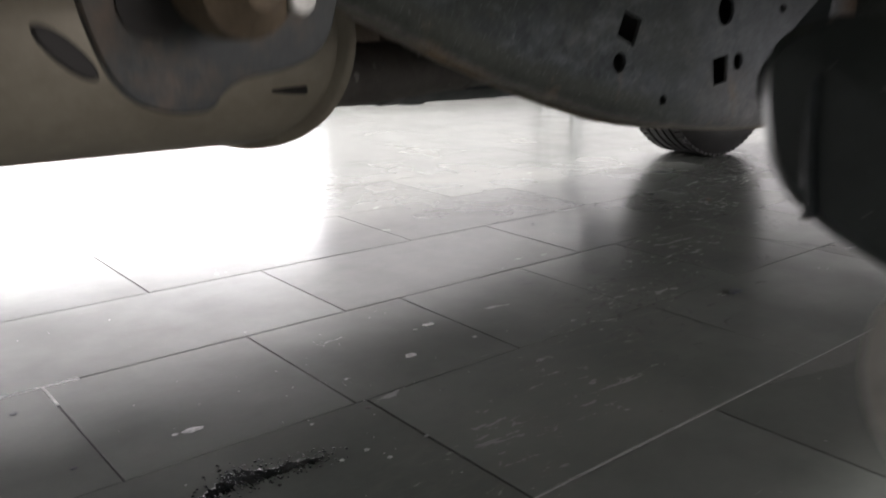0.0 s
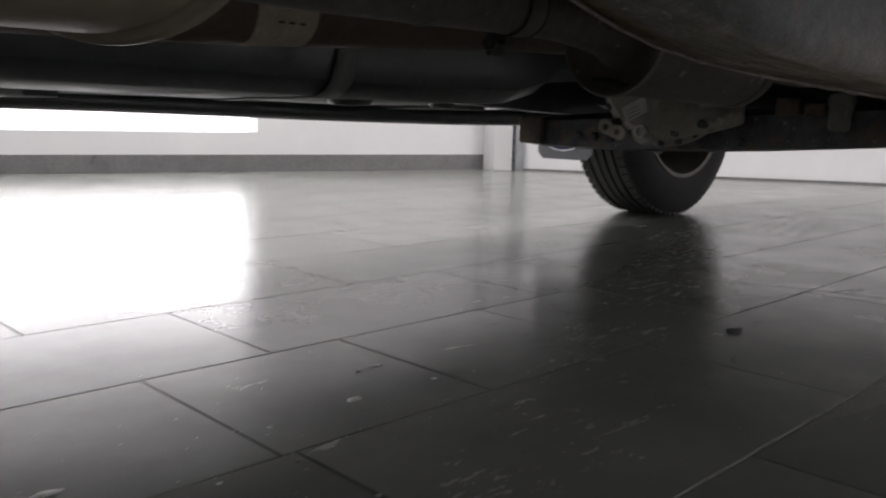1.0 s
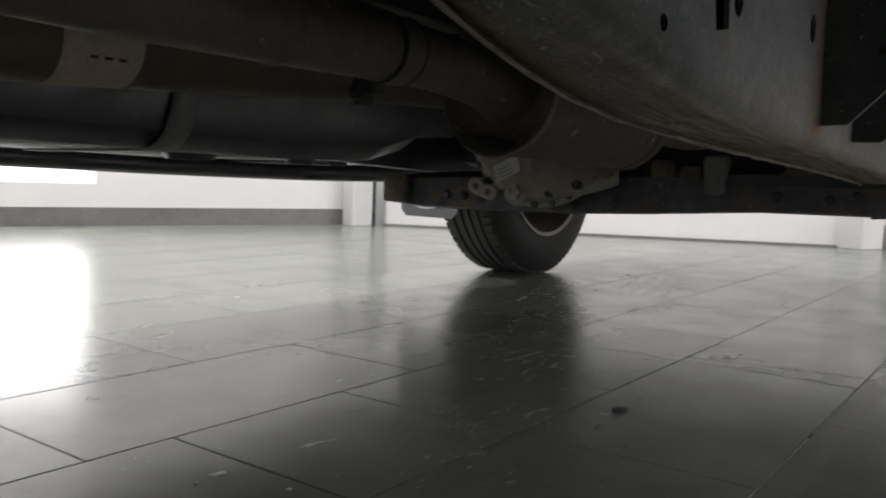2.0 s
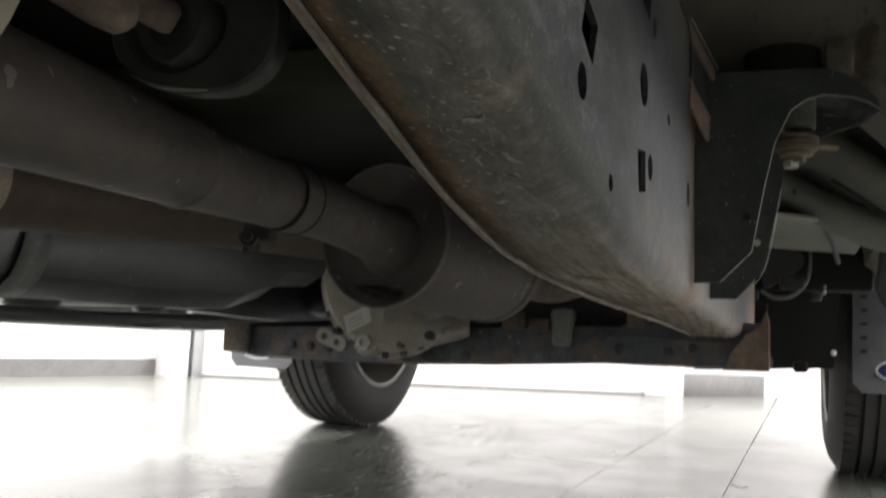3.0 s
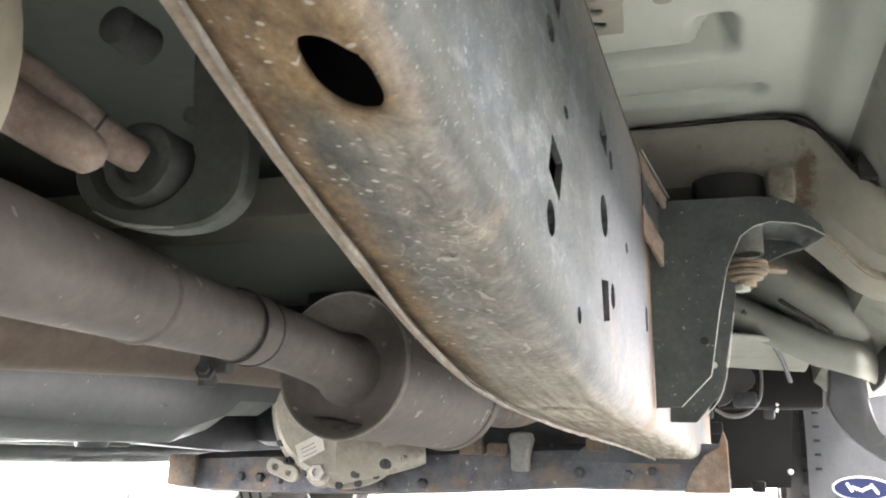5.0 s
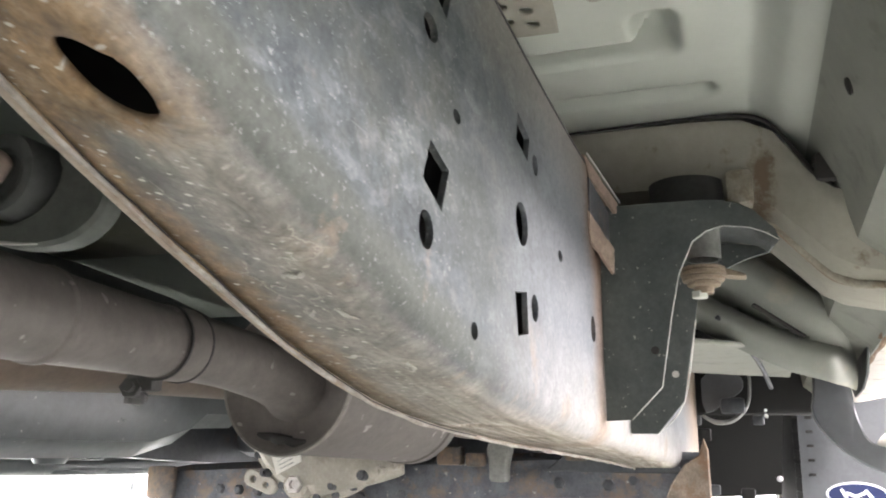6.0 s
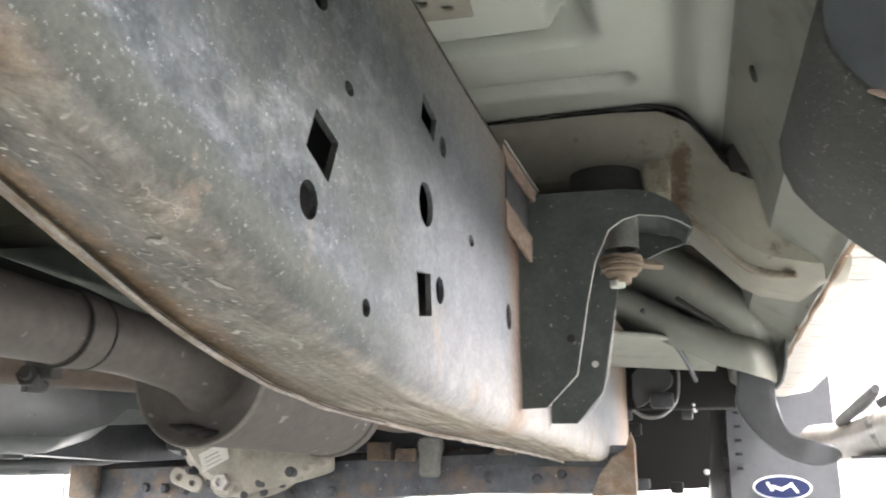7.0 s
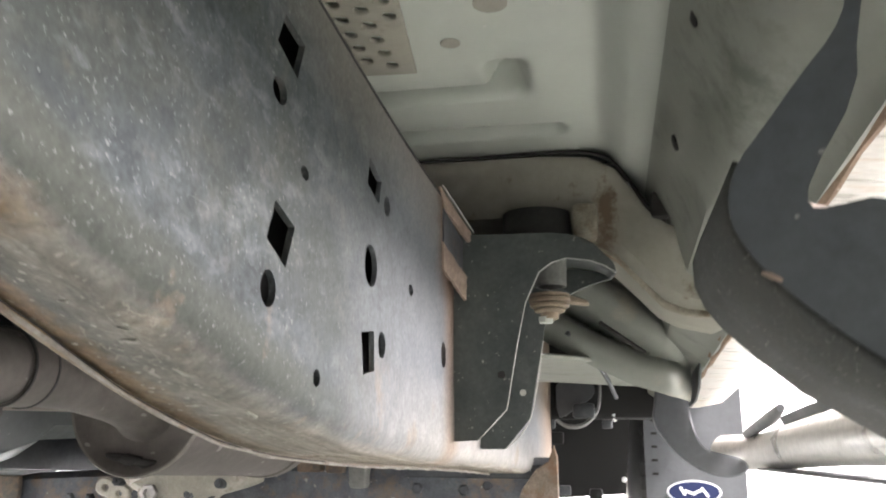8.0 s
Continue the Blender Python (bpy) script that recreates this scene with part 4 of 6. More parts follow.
part("stay", plate(rounded([(0.602, 0.312), (0.618, 0.310), (0.634, 0.312), (0.633, 0.335), (0.640, 0.372), (0.618, 0.378), (0.594, 0.374), (0.604, 0.335)], 1), lambda u, v, w: (1.590 + w, u, v), 0.028, 0.003), STAY, cross, "pale cast stay flared at its head")
part("lower_lip", tube([(1.622, 0.30, 0.300), (1.635, 0.55, 0.288), (1.637, 0.75, 0.274), (1.637, 0.95, 0.266), (1.635, 1.1, 0.261), (1.625, 1.25, 0.262)], 0.004, 8, 8, flat=0.6), WORN, cross, "rusty worn lower lip")
for y, z, s in ((0.70, 0.350, 0.022), (0.655, 0.345, 0.016), (0.485, 0.358, 0.018), (0.41, 0.362, 0.02)):
    part("lug", box(1.575, 1.60, y - s, y + s, z - 0.6 * s, z + 0.8 * s, 0.005), RUSTY_CROSS, cross)
part("gusset", plate([(0, 0), (0.22, 0), (0.16, 0.05), (0.03, 0.06)], lambda u, v, w: (1.595 + w, 0.32 + u, 0.33 + v), 0.01, 0.002), CROSS, cross)

# gearbox / differential casing with plug, label and lug plate
CX, CY, CZ = 1.545, 0.942, 0.420
PLUG, LABEL, LUG = (0.972, 0.300), (1.019, 0.345), (1.055, 0.302)
case = part("differential_case", lathe([(0.0, 0), (0.0, 0.12), (0.006, 0.128), (0.016, 0.134), (0.028, 0.137), (0.030, 0.148), (0.046, 0.149), (0.050, 0.136), (0.16, 0.12), (0.2, 0.08), (0.2, 0)],
                                       (CX, CY, CZ), (CX + 1, CY, CZ), 56), ALLOY, truck, "dusty cast aluminium differential casing")
part("side_flange", lathe([(0, 0.112), (0, 0.135), (0.012, 0.135), (0.012, 0.112)], (CX + 0.10, CY + 0.035, CZ + 0.03), (CX + 1, CY + 0.035, CZ + 0.03), 56), ALLOY, case)
part("case_arm", tube([(1.57, 0.93, 0.335), (1.58, 0.85, 0.335), (1.60, 0.79, 0.338)], [0.055, 0.036, 0.018], 18, 6), ALLOY, case)
for k, (y, z, r) in enumerate(((0.845, 0.318, 0.010), (0.815, 0.326, 0.008), (0.90, 0.300, 0.009), (0.785, 0.335, 0.007), (1.035, 0.318, 0.008))):
    part("case_boss", lathe([(0, 0), (0, r), (0.02, r * 0.85), (0.02, r * 0.5), (0.026, r * 0.5), (0.026, 0)], (1.562, y, z), (1.4, y, z), 12), ALLOY if k % 2 else CROSS, case)
for k in range(10):
    a = radians(195 + 15 * k)
    part("case_bolt", lathe([(0, 0), (0, 0.007), (0.006, 0.007), (0.006, 0)], (CX + 0.029, CY + 0.142 * math.cos(a), CZ + 0.142 * math.sin(a)), (CX - 1, CY + 0.142 * math.cos(a), CZ + 0.142 * math.sin(a)), 6), CROSS, case)
part("boss", lathe([(0, 0), (0, 0.028), (0.014, 0.024), (0.014, 0)], (1.562, PLUG[0], PLUG[1]), (1.4, PLUG[0], PLUG[1]), 24), ALLOY, case)
plug = part("drain_plug", lathe([(0, 0), (0, 0.016), (0.010, 0.016), (0.012, 0.014), (0.012, 0.008), (0.005, 0.0075), (0.005, 0)], (1.549, PLUG[0], PLUG[1]), (1.4, PLUG[0], PLUG[1]), 6), STEP, case, "bright hexagonal drain plug")
lab = part("label", plate([(0, 0), (-0.052, 0.024), (-0.060, -0.006), (-0.012, -0.030)], lambda u, v, w: (1.5425 - w, LABEL[0] + u, LABEL[1] + v), 0.001), PAPER, case, "small white paper label")
for k in range(3):
    part("print_bar", plate([(0, 0), (-0.026, 0.0120), (-0.0263, 0.0110), (-0.0003, -0.0010)], lambda u, v, w, k=k: (1.5410 - w, LABEL[0] - 0.013 - 0.003 * k + u, LABEL[1] - 0.006 - 0.0065 * k + v), 0.0006), STRAP, lab)
lug = part("lug_plate", plate(capsule(0, 0, 0.020, 0.015, turn=-20), lambda u, v, w: (1.565 + w, LUG[0] - u, LUG[1] + v), 0.012, 0.002,
                              holes=[ellipse(-0.014, 0.005, 0.006, 0.006), ellipse(0.013, -0.005, 0.005, 0.005)]), ALLOY, case, "pale lug plate with two holes")

# exhaust: rear muffler, pipe, clamp, converter canister
MX, MY, MZ = 0.3067, 0.5934, 0.4645
drum = lathe([(0, 0), (0, 0.06), (0.012, 0.09), (0.03, 0.0985), (0.45, 0.0985), (0.606, 0.0985), (0.609, 0.0955), (0.613, 0.0960), (0.614, 0.1030), (0.616, 0.1045), (0.621, 0.1045), (0.623, 0.1030), (0.622, 0.095), (0.612, 0.087), (0.612, 0.0)],
             (MX - 0.622, MY, MZ), (1.0, MY, MZ), 64)
for q in drum.verts:
    # the front end is cut aslant, its near side further forward
    q.co.x -= (0.527 * (q.co.y - MY) + 0.059 * (q.co.z - MZ)) * max(0.0, min(1.0, (q.co.x - MX + 0.30) / 0.25))
muf = part("muffler", drum, MUFFLER, truck, "tan dusty round muffler")
part("dent", tube([(0.290, 0.5055, 0.4190), (0.306, 0.5053, 0.4188), (0.321, 0.5052, 0.4187)], [0.001, 0.003, 0.0035], 10, 4), SEAM_AND_SHADE, muf, "dark slot on the casing")
pipe = part("exhaust_pipe", tube([(0.27, 0.572, 0.427), (0.34, 0.575, 0.425), (0.44, 0.585, 0.424), (0.58, 0.615, 0.428), (0.71, 0.636, 0.431), (0.81, 0.639, 0.4305), (0.868, 0.633, 0.4240), (0.893, 0.6285, 0.4195), (0.908, 0.626, 0.417), (0.922, 0.624, 0.415)], [0.030, 0.030, 0.030, 0.029, 0.0275, 0.027, 0.0275, 0.0295, 0.034, 0.042], 36, 10), EXHAUST, truck, "dull brown-grey exhaust pipe")
part("weld_ring", lathe([(0, 0.0285), (0.002, 0.0305), (0.006, 0.0305), (0.008, 0.0285)], (0.585, 0.6155, 0.428), (0.71, 0.636, 0.431), 36), EXHAUST, pipe)
cl = part("clamp", joined(lathe([(0, 0.0285), (0, 0.0302), (0.0022, 0.0302), (0.0022, 0.0285)], (0.728, 0.6368, 0.4311), (0.81, 0.640, 0.432), 40), lathe([(0, 0.0280), (0, 0.0300), (0.0022, 0.0300), (0.0022, 0.0280)], (0.757, 0.6383, 0.4315), (0.81, 0.640, 0.432), 40)), BLACK_IRON, pipe, "two thin dark clamp bands with a bolt")
part("sleeve", lathe([(0, 0.0275), (0, 0.0292), (0.030, 0.0290), (0.030, 0.0270)], (0.7285, 0.6368, 0.4311), (0.81, 0.640, 0.432), 40), EXHAUST, pipe)
part("lug", box(0.742, 0.755, 0.650, 0.676, 0.395, 0.411, 0.002), BLACK_IRON, cl)
part("lug", box(0.740, 0.757, 0.668, 0.674, 0.385, 0.403, 0.001), BLACK_IRON, cl)
part("bolt", tube([(0.728, 0.662, 0.398), (0.770, 0.680, 0.392)], 0.0045, 8, 1), BLACK_IRON, cl)
part("nut", lathe([(0, 0), (0, 0.008), (0.007, 0.008), (0.007, 0)], (0.734, 0.6645, 0.3972), (0.770, 0.680, 0.392), 6), BLACK_IRON, cl)
CAN_A, CAN_B = (0.895, 0.622, 0.418), (1.22, 0.594, 0.409)
can = part("converter_can", lathe([(0.020, 0), (0.018, 0.030), (0.012, 0.050), (0.007, 0.062), (0.001, 0.067), (0.0, 0.070), (0.003, 0.0715), (0.007, 0.070), (0.009, 0.0685), (0.238, 0.0685), (0.240, 0.0705), (0.254, 0.0705), (0.257, 0.066), (0.28, 0.045), (0.30, 0.028), (0.34, 0.027), (0.34, 0)],
                                  CAN_A, CAN_B, 64), EXHAUST, truck, "brown-grey round converter canister with rolled rims")
part("rim", lathe([(-0.001, 0.0685), (-0.002, 0.0705), (0.0005, 0.0718), (0.003, 0.0712)], CAN_A, CAN_B, 64), CAN_RIM, can, "thin worn rim")
part("seam", tube([(0.905, 0.5545, 0.425), (1.02, 0.545, 0.422), (1.145, 0.535, 0.418)], 0.0022, 8, 4), EXHAUST, can)
part("outlet_pipe", tube([(1.20, 0.594, 0.409), (1.33, 0.575, 0.40), (1.5, 0.565, 0.42), (1.8, 0.60, 0.46)], 0.026, 20, 8), RUSTY_CROSS, truck, "dark rusty outlet pipe")
part("tar_patch", joined(*[tube([(0.9010, y - 0.012, z), (0.8995, y, z - 0.001), (0.9010, y + 0.012, z + 0.001)], [0.002, r, 0.002], 10, 4) for y, z, r in ((0.628, 0.3635, 0.0055), (0.612, 0.3605, 0.0045), (0.640, 0.3660, 0.004))]), SEAM_AND_SHADE, can, "black tarry patch on the end")

# muffler hanger: flat hooked strap, round rubber and two rods
HOOK = [(0.520, 0.60), (0.520, 0.540), (0.518, 0.507), (0.515, 0.486), (0.514, 0.472), (0.518, 0.463), (0.530, 0.4535), (0.551, 0.4520), (0.566, 0.460), (0.574, 0.470), (0.578, 0.481), (0.586, 0.481), (0.588, 0.474), (0.582, 0.460), (0.564, 0.447), (0.541, 0.441), (0.518, 0.439), (0.500, 0.442), (0.487, 0.452), (0.483, 0.467), (0.487, 0.503), (0.492, 0.536), (0.496, 0.60)]
hang = part("hanger_bracket", plate(rounded(HOOK, 2), lambda u, v, w: (0.492 + w, u, v), 0.014, 0.002), HOOK_STEEL, truck, "dark flat hooked hanger strap with a pale lit lower edge")
# thin bright tube paints light along the strap's lower edge
part("worn_lit_edge", tube([(0.4925, 0.572, 0.4525), (0.4925, 0.556, 0.4455), (0.4925, 0.541, 0.4425), (0.4925, 0.522, 0.4408)], [0.0003, 0.0009, 0.0010, 0.0003], 6, 5), EDGE, hang, "bright tube for the lit lower edge")
part("rubber", lathe([(0.004, 0), (0.004, 0.0105), (0.001, 0.0125), (0.0, 0.0155), (0.001, 0.0195), (0.004, 0.0205), (0.028, 0.0205), (0.03, 0)], (0.482, 0.5405, 0.4740), (1.0, 0.5405, 0.4740), 40), BUSH, hang, "round black rubber hanger bush")
part("upper_rubber", lathe([(0.0, 0), (0.001, 0.008), (0.004, 0.0115), (0.03, 0.0125), (0.03, 0)], (0.505, 0.5880, 0.5680), (1.0, 0.5880, 0.5680), 28), BUSH, hang, "round upper hanger bush")
part("stop", box(0.494, 0.508, 0.512, 0.526, 0.4965, 0.5055, 0.003), HOOK_STEEL, hang)
part("rod", tube([(0.305, 0.640, 0.545), (0.36, 0.615, 0.523), (0.40, 0.583, 0.498), (0.425, 0.562, 0.481), (0.440, 0.5415, 0.4675), (0.4465, 0.5335, 0.4615), (0.449, 0.5305, 0.4590)], [0.0095, 0.0100, 0.0125, 0.0122, 0.0116, 0.0090, 0.0025], 22, 6), ROD, hang, "dusty rust-brown hanger rod")
part("rod", tube([(0.32, 0.650, 0.562), (0.40, 0.600, 0.523), (0.44, 0.569, 0.501), (0.466, 0.549, 0.482), (0.479, 0.5385, 0.4745), (0.4825, 0.5355, 0.4725)], [0.0100, 0.0100, 0.0095, 0.0090, 0.0085, 0.0055], 20, 6), ROD, hang, "dusty rust-brown hanger rod")
part("collar", lathe([(0, 0.0090), (0, 0.0098), (0.0016, 0.0098), (0.0016, 0.0090)], (0.464, 0.5508, 0.4834), (0.481, 0.5365, 0.4730), 20), CROSS, hang, "thin dark ring on the rod")

# transverse body beam behind the pipes
part("body_beam", box(0.982, 1.078, 0.43, 1.24, 0.598, 0.650, 0.008), OLIVE, truck, "olive transverse body beam")

# propeller shaft with paper label
prop = part("propeller_shaft", tube([(-1.5, 0.86, 0.40), (0.3, 0.86, 0.424), (1.0, 0.86, 0.455), (1.55, 0.86, 0.47)], 0.042, 32, 8), PROP, truck, "brown-primed propeller shaft")
lb = part("label", lathe([(0, 0.0425), (0, 0.0432), (0.075, 0.0432), (0.075, 0.0425)], (0.56, 0.86, 0.4325), (1.0, 0.86, 0.455), 40), OLD_PAPER, prop, "beige paper band with worn print")
for k in range(3):
    part("print_bar", box(0.586 + 0.013 * k, 0.5925 + 0.013 * k, 0.8200, 0.8218, 0.4120, 0.4142), INK, lb)

# fuel tank on the far side
tank = bmesh.new()
rows = []
for x, z, top in ((0.05, 0.40, 0.52), (0.10, 0.352, 0.55), (0.60, 0.346, 0.56), (0.95, 0.341, 0.56), (1.12, 0.343, 0.55), (1.20, 0.362, 0.54), (1.235, 0.384, 0.53), (1.335, 0.388, 0.52)):
    rows.append([tank.verts.new(c) for c in ((x, 0.935, top), (x, 0.930, z + 0.06), (x, 0.945, z + 0.02), (x, 0.975, z), (x, 1.22, z - 0.004), (x, 1.25, z + 0.02), (x, 1.255, top))])
for p, q in zip(rows, rows[1:]):
    for k in range(6):
        tank.faces.new((p[k], p[k + 1], q[k + 1], q[k]))
for r in (rows[0], rows[-1]):
    tank.faces.new(r)
tk = part("fuel_tank", tank, PLASTIC, truck, "black plastic fuel tank")
for x, r in ((0.86, 0.028), (1.05, 0.018)):
    part("moulded_boss", lathe([(0, 0), (0, r), (0.008, r * 1.25), (0.02, r * 1.3)], (x, 1.04, 0.334), (x, 1.04, 0.36), 20), PLASTIC, tk)
STRAP_LINE = [(0.931, 0.56), (0.9265, 0.405), (0.931, 0.385), (0.942, 0.362), (0.956, 0.350), (0.974, 0.3425), (1.10, 0.3405), (1.22, 0.3385), (1.254, 0.360)]
for x in (0.748, 0.235):
    thicken(part("strap", extruded(STRAP_LINE, x, x + 0.034), STRAP, tk, "pale grey pressed steel tank strap", angle=70), 0.002)

# far sill and side step
far_step = part("far_sill", tube([(-0.6, 1.60, 0.345), (0.6, 1.60, 0.338), (1.3, 1.60, 0.325), (1.75, 1.60, 0.320), (2.15, 1.60, 0.325)], 0.022, 12, 6), PLASTIC, truck, "dark far side step bar")
for x in (1.62, 1.78):
    part("step_pad", box(x, x + 0.13, 1.58, 1.66, 0.300, 0.318, 0.008), PLASTIC, far_step)
part("far_sill_panel", box(-1.2, 2.2, 1.50, 1.62, 0.345, 0.70, 0.02), PLASTIC, truck)
for x in (0.5, 1.4):
    part("far_step_bracket", box(x, x + 0.05, 1.30, 1.6, 0.335, 0.36, 0.005), DARK_BRACKET, truck)


# wheels
def wheel(inner_y, out):
    """inner_y: plane of the inner sidewall; out: +1 to the far side, -1 to the near side."""
    R, W = 0.40, 0.225
    c = Vector((2.72, inner_y, R))
    prof = [(0.012, 0.262), (0.0, 0.28), (-0.004, 0.325), (0.006, 0.362), (0.022, 0.387), (0.032, 0.395)]
    tread = []
    for g in (0.066, 0.098, 0.128, 0.160):
        tread += [(g - 0.0045, 0.3995), (g - 0.0035, 0.390), (g + 0.0035, 0.390), (g + 0.0045, 0.3995)]
    prof = prof + tread + [(W - 0.032, 0.395), (W - 0.006, 0.362), (W + 0.004, 0.325), (W, 0.28), (W - 0.012, 0.262)]
    b = c + Vector((0, out, 0))
    hub = part("wheel", lathe([(0.05, 0.0), (0.05, 0.13), (0.06, 0.135), (0.10, 0.14), (0.10, 0)], c, b, 40), CROSS, truck, "road wheel with brake disc")
    part("tyre", lathe(prof, c, b, 72), RUBBER, hub, "black road tyre with straight grooves", angle=30)
    part("rim", lathe([(0.006, 0.263), (0.002, 0.270), (0.0, 0.270), (0.004, 0.258), (0.02, 0.252), (0.05, 0.235), (0.12, 0.228), (0.15, 0.22), (0.165, 0.14), (0.165, 0)], c, b, 64), RIM, hub, "dusty silver rim")
    blocks = bmesh.new()
    n = 80
    for k in range(n):
        a = 2 * math.pi * k / n
        for s0, s1 in ((0.027, 0.058), (0.168, 0.199)):
            vs = []
            for r in (0.391, 0.4006):
                for s in (s0, s1):
                    for da in (-0.028, 0.028):
                        sk = 0.012 * (s - s0) / (s1 - s0)
                        vs.append(blocks.verts.new(c + Vector((r * math.cos(a + da + sk), out * s, r * math.sin(a + da + sk)))))
            for f in ((4, 5, 7, 6), (0, 1, 5, 4), (2, 3, 7, 6), (0, 2, 6, 4), (1, 3, 7, 5)):
                blocks.faces.new([vs[i] for i in f])
    tagged(part("tread", blocks, RUBBER, hub), kind="stuff")
    return hub


wheel(1.505, 1)
wheel(0.155, -1)


def mud_flap(y0, y1, z0, z1, yl, zl):
    fl = part("mud_flap", plate([(y0 + 0.02, z0), (y1 - 0.02, z0), (y1, z0 + 0.02), (y1, z1), (y0, z1), (y0, z0 + 0.02)], lambda u, v, w: (2.285 + w + 0.02 * (v - z0), u, v), 0.006, 0.001), FLAP, truck, "grey rubber mud flap with an oval blue badge")
    part("badge", plate(ellipse(yl, zl, 0.062, 0.027, 32), lambda u, v, w: (2.281 + w, u, v), 0.003), WHITE, fl, "oval badge rim")
    part("badge", plate(ellipse(yl, zl, 0.057, 0.0225, 32), lambda u, v, w: (2.2795 + w, u, v), 0.003), BLUE, fl, "blue oval badge")
    part("badge_mark", joined(*[plate(capsule(yl + dy, zl + dz, half, 0.0034, turn=a), lambda u, v, w: (2.2782 + w, u, v), 0.003) for dy, dz, half, a in ((0.026, 0.002, 0.008, 60), (0.010, -0.001, 0.010, 20), (-0.008, 0.001, 0.009, -25), (-0.024, 0.0, 0.010, 55))]), WHITE, fl, "pale wavy mark across the badge")
    for z in [z0 + 0.09 + 0.031 * k for k in range(6)]:
        part("notch", box(2.279 + 0.02 * (z - z0), 2.283 + 0.02 * (z - z0), y1 - 0.030, y1 - 0.016, z, z + 0.006, 0.001), SEAM_AND_SHADE, fl)
    return fl


mud_flap(-0.11, 0.118, 0.232, 0.60, 0.010, 0.285)
mud_flap(1.59, 1.805, 0.192, 0.50, 1.705, 0.245)

# cab floor with pressed ribs
floor_bm = bmesh.new()
xs, ys = stations(-0.6, 1.0, 0.005), stations(0.166, 0.424, 0.004)


def pan_z(x, y):
    """Floor height, with grooves pressed up into it."""
    def groove(x0, x1, y0, y1, r, d):
        dx = max(x0 - x, 0, x - x1)
        dy = max(y0 - y, 0, y - y1)
        t = min(1.0, math.hypot(dx, dy) / r)
        return d * (1 - t * t * (3 - 2 * t))
    up = max(groove(0.832, 0.836, 0.266, 0.6, 0.014, 0.028), groove(0.790, 0.834, 0.264, 0.270, 0.017, 0.032),
             groove(0.924, 0.928, 0.238, 0.6, 0.015, 0.020), groove(0.3, 0.56, 0.235, 0.25, 0.02, 0.010))
    t = max(0.0, min(1.0, (0.198 - y) / 0.034))
    return 0.668 + up - 0.027 * t * t * (3 - 2 * t)


grid = [[floor_bm.verts.new((x, y, pan_z(x, y))) for y in ys] for x in xs]
for i in range(len(xs) - 1):
    for j in range(len(ys) - 1):
        floor_bm.faces.new((grid[i][j], grid[i + 1][j], grid[i + 1][j + 1], grid[i][j + 1]))
pan = part("cab_floor", floor_bm, PAN, truck, "grey-green painted cab floor with pressed ribs", angle=60)
part("floor_rest", box(-2.6, 1.9, 0.424, 1.52, 0.668, 0.70), SHADED_FLOOR, pan)
part("drain_plug", lathe([(0, 0), (0, 0.0075), (0.0006, 0.0078), (0.0012, 0.006), (0.0008, 0)], (0.741, 0.302, 0.668), (0.741, 0.302, 0.5), 20), PAN_DUST, pan)
part("drain_plug", lathe([(0, 0), (0, 0.012), (0.001, 0.012), (0.002, 0.009), (0.0012, 0)], (0.689, 0.265, 0.668), (0.689, 0.265, 0.5), 20), PAN_DUST, pan)
pad = part("sound_pad", plate([(0.55, 0.31), (0.775, 0.335), (0.77, 0.42), (0.55, 0.42)], lambda u, v, w: (u, v, 0.6655 - w), 0.004, 0.001,
                              holes=[ellipse(0.60 + 0.021 * a + 0.01 * (b % 2), 0.334 + 0.017 * b, 0.0048, 0.0048, 10) for a in range(8) for b in range(5) if not (b == 0 and a > 4)]), PAN_DUST, pan, "pale perforated pad")

# sill: inner wall, pinch edge and outer skin
SILL = [(0.1690, 0.6450), (0.1650, 0.6428), (0.1600, 0.6404), (0.1555, 0.6372), (0.1510, 0.6320), (0.1485, 0.6272), (0.1460, 0.6215), (0.1410, 0.6100), (0.1350, 0.597), (0.1270, 0.583), (0.116, 0.040), (0.103, 0.030), (0.090, 0.021), (0.078, 0.013), (0.071, 0.006), (0.068, 0.0), (0.064, 0.0), (0.063, 0.010)]
ROCK = [(0.063, 0.010), (0.058, 0.014), (0.02, 0.012), (-0.03, 0.022), (-0.06, 0.05), (-0.08, 0.10), (-0.09, 0.82), (-0.09, 1.0)]


def pinch_z(x):
    return 0.558 - 0.053 * x


def along_sill(section):
    bm = bmesh.new()
    rows = []
    for x in stations(-0.3, 2.0, 0.02):
        row = []
        for y, z in section:
            z = z if z > 0.3 else pinch_z(x) + z
            dent = sum(d * math.exp(-((x - cx) / wx) ** 2 - ((z - cz) / 0.014) ** 2) for cx, cz, wx, d in ((0.705, 0.592, 0.050, 0.0035), (0.86, 0.586, 0.045, 0.004), (0.55, 0.598, 0.05, 0.003)))
            row.append(bm.verts.new((x, y - (dent if 0.09 < y < 0.146 else 0), z)))
        rows.append(row)
    for p, q in zip(rows, rows[1:]):
        for k in range(len(section) - 1):
            bm.faces.new((p[k], p[k + 1], q[k + 1], q[k]))
    return bm


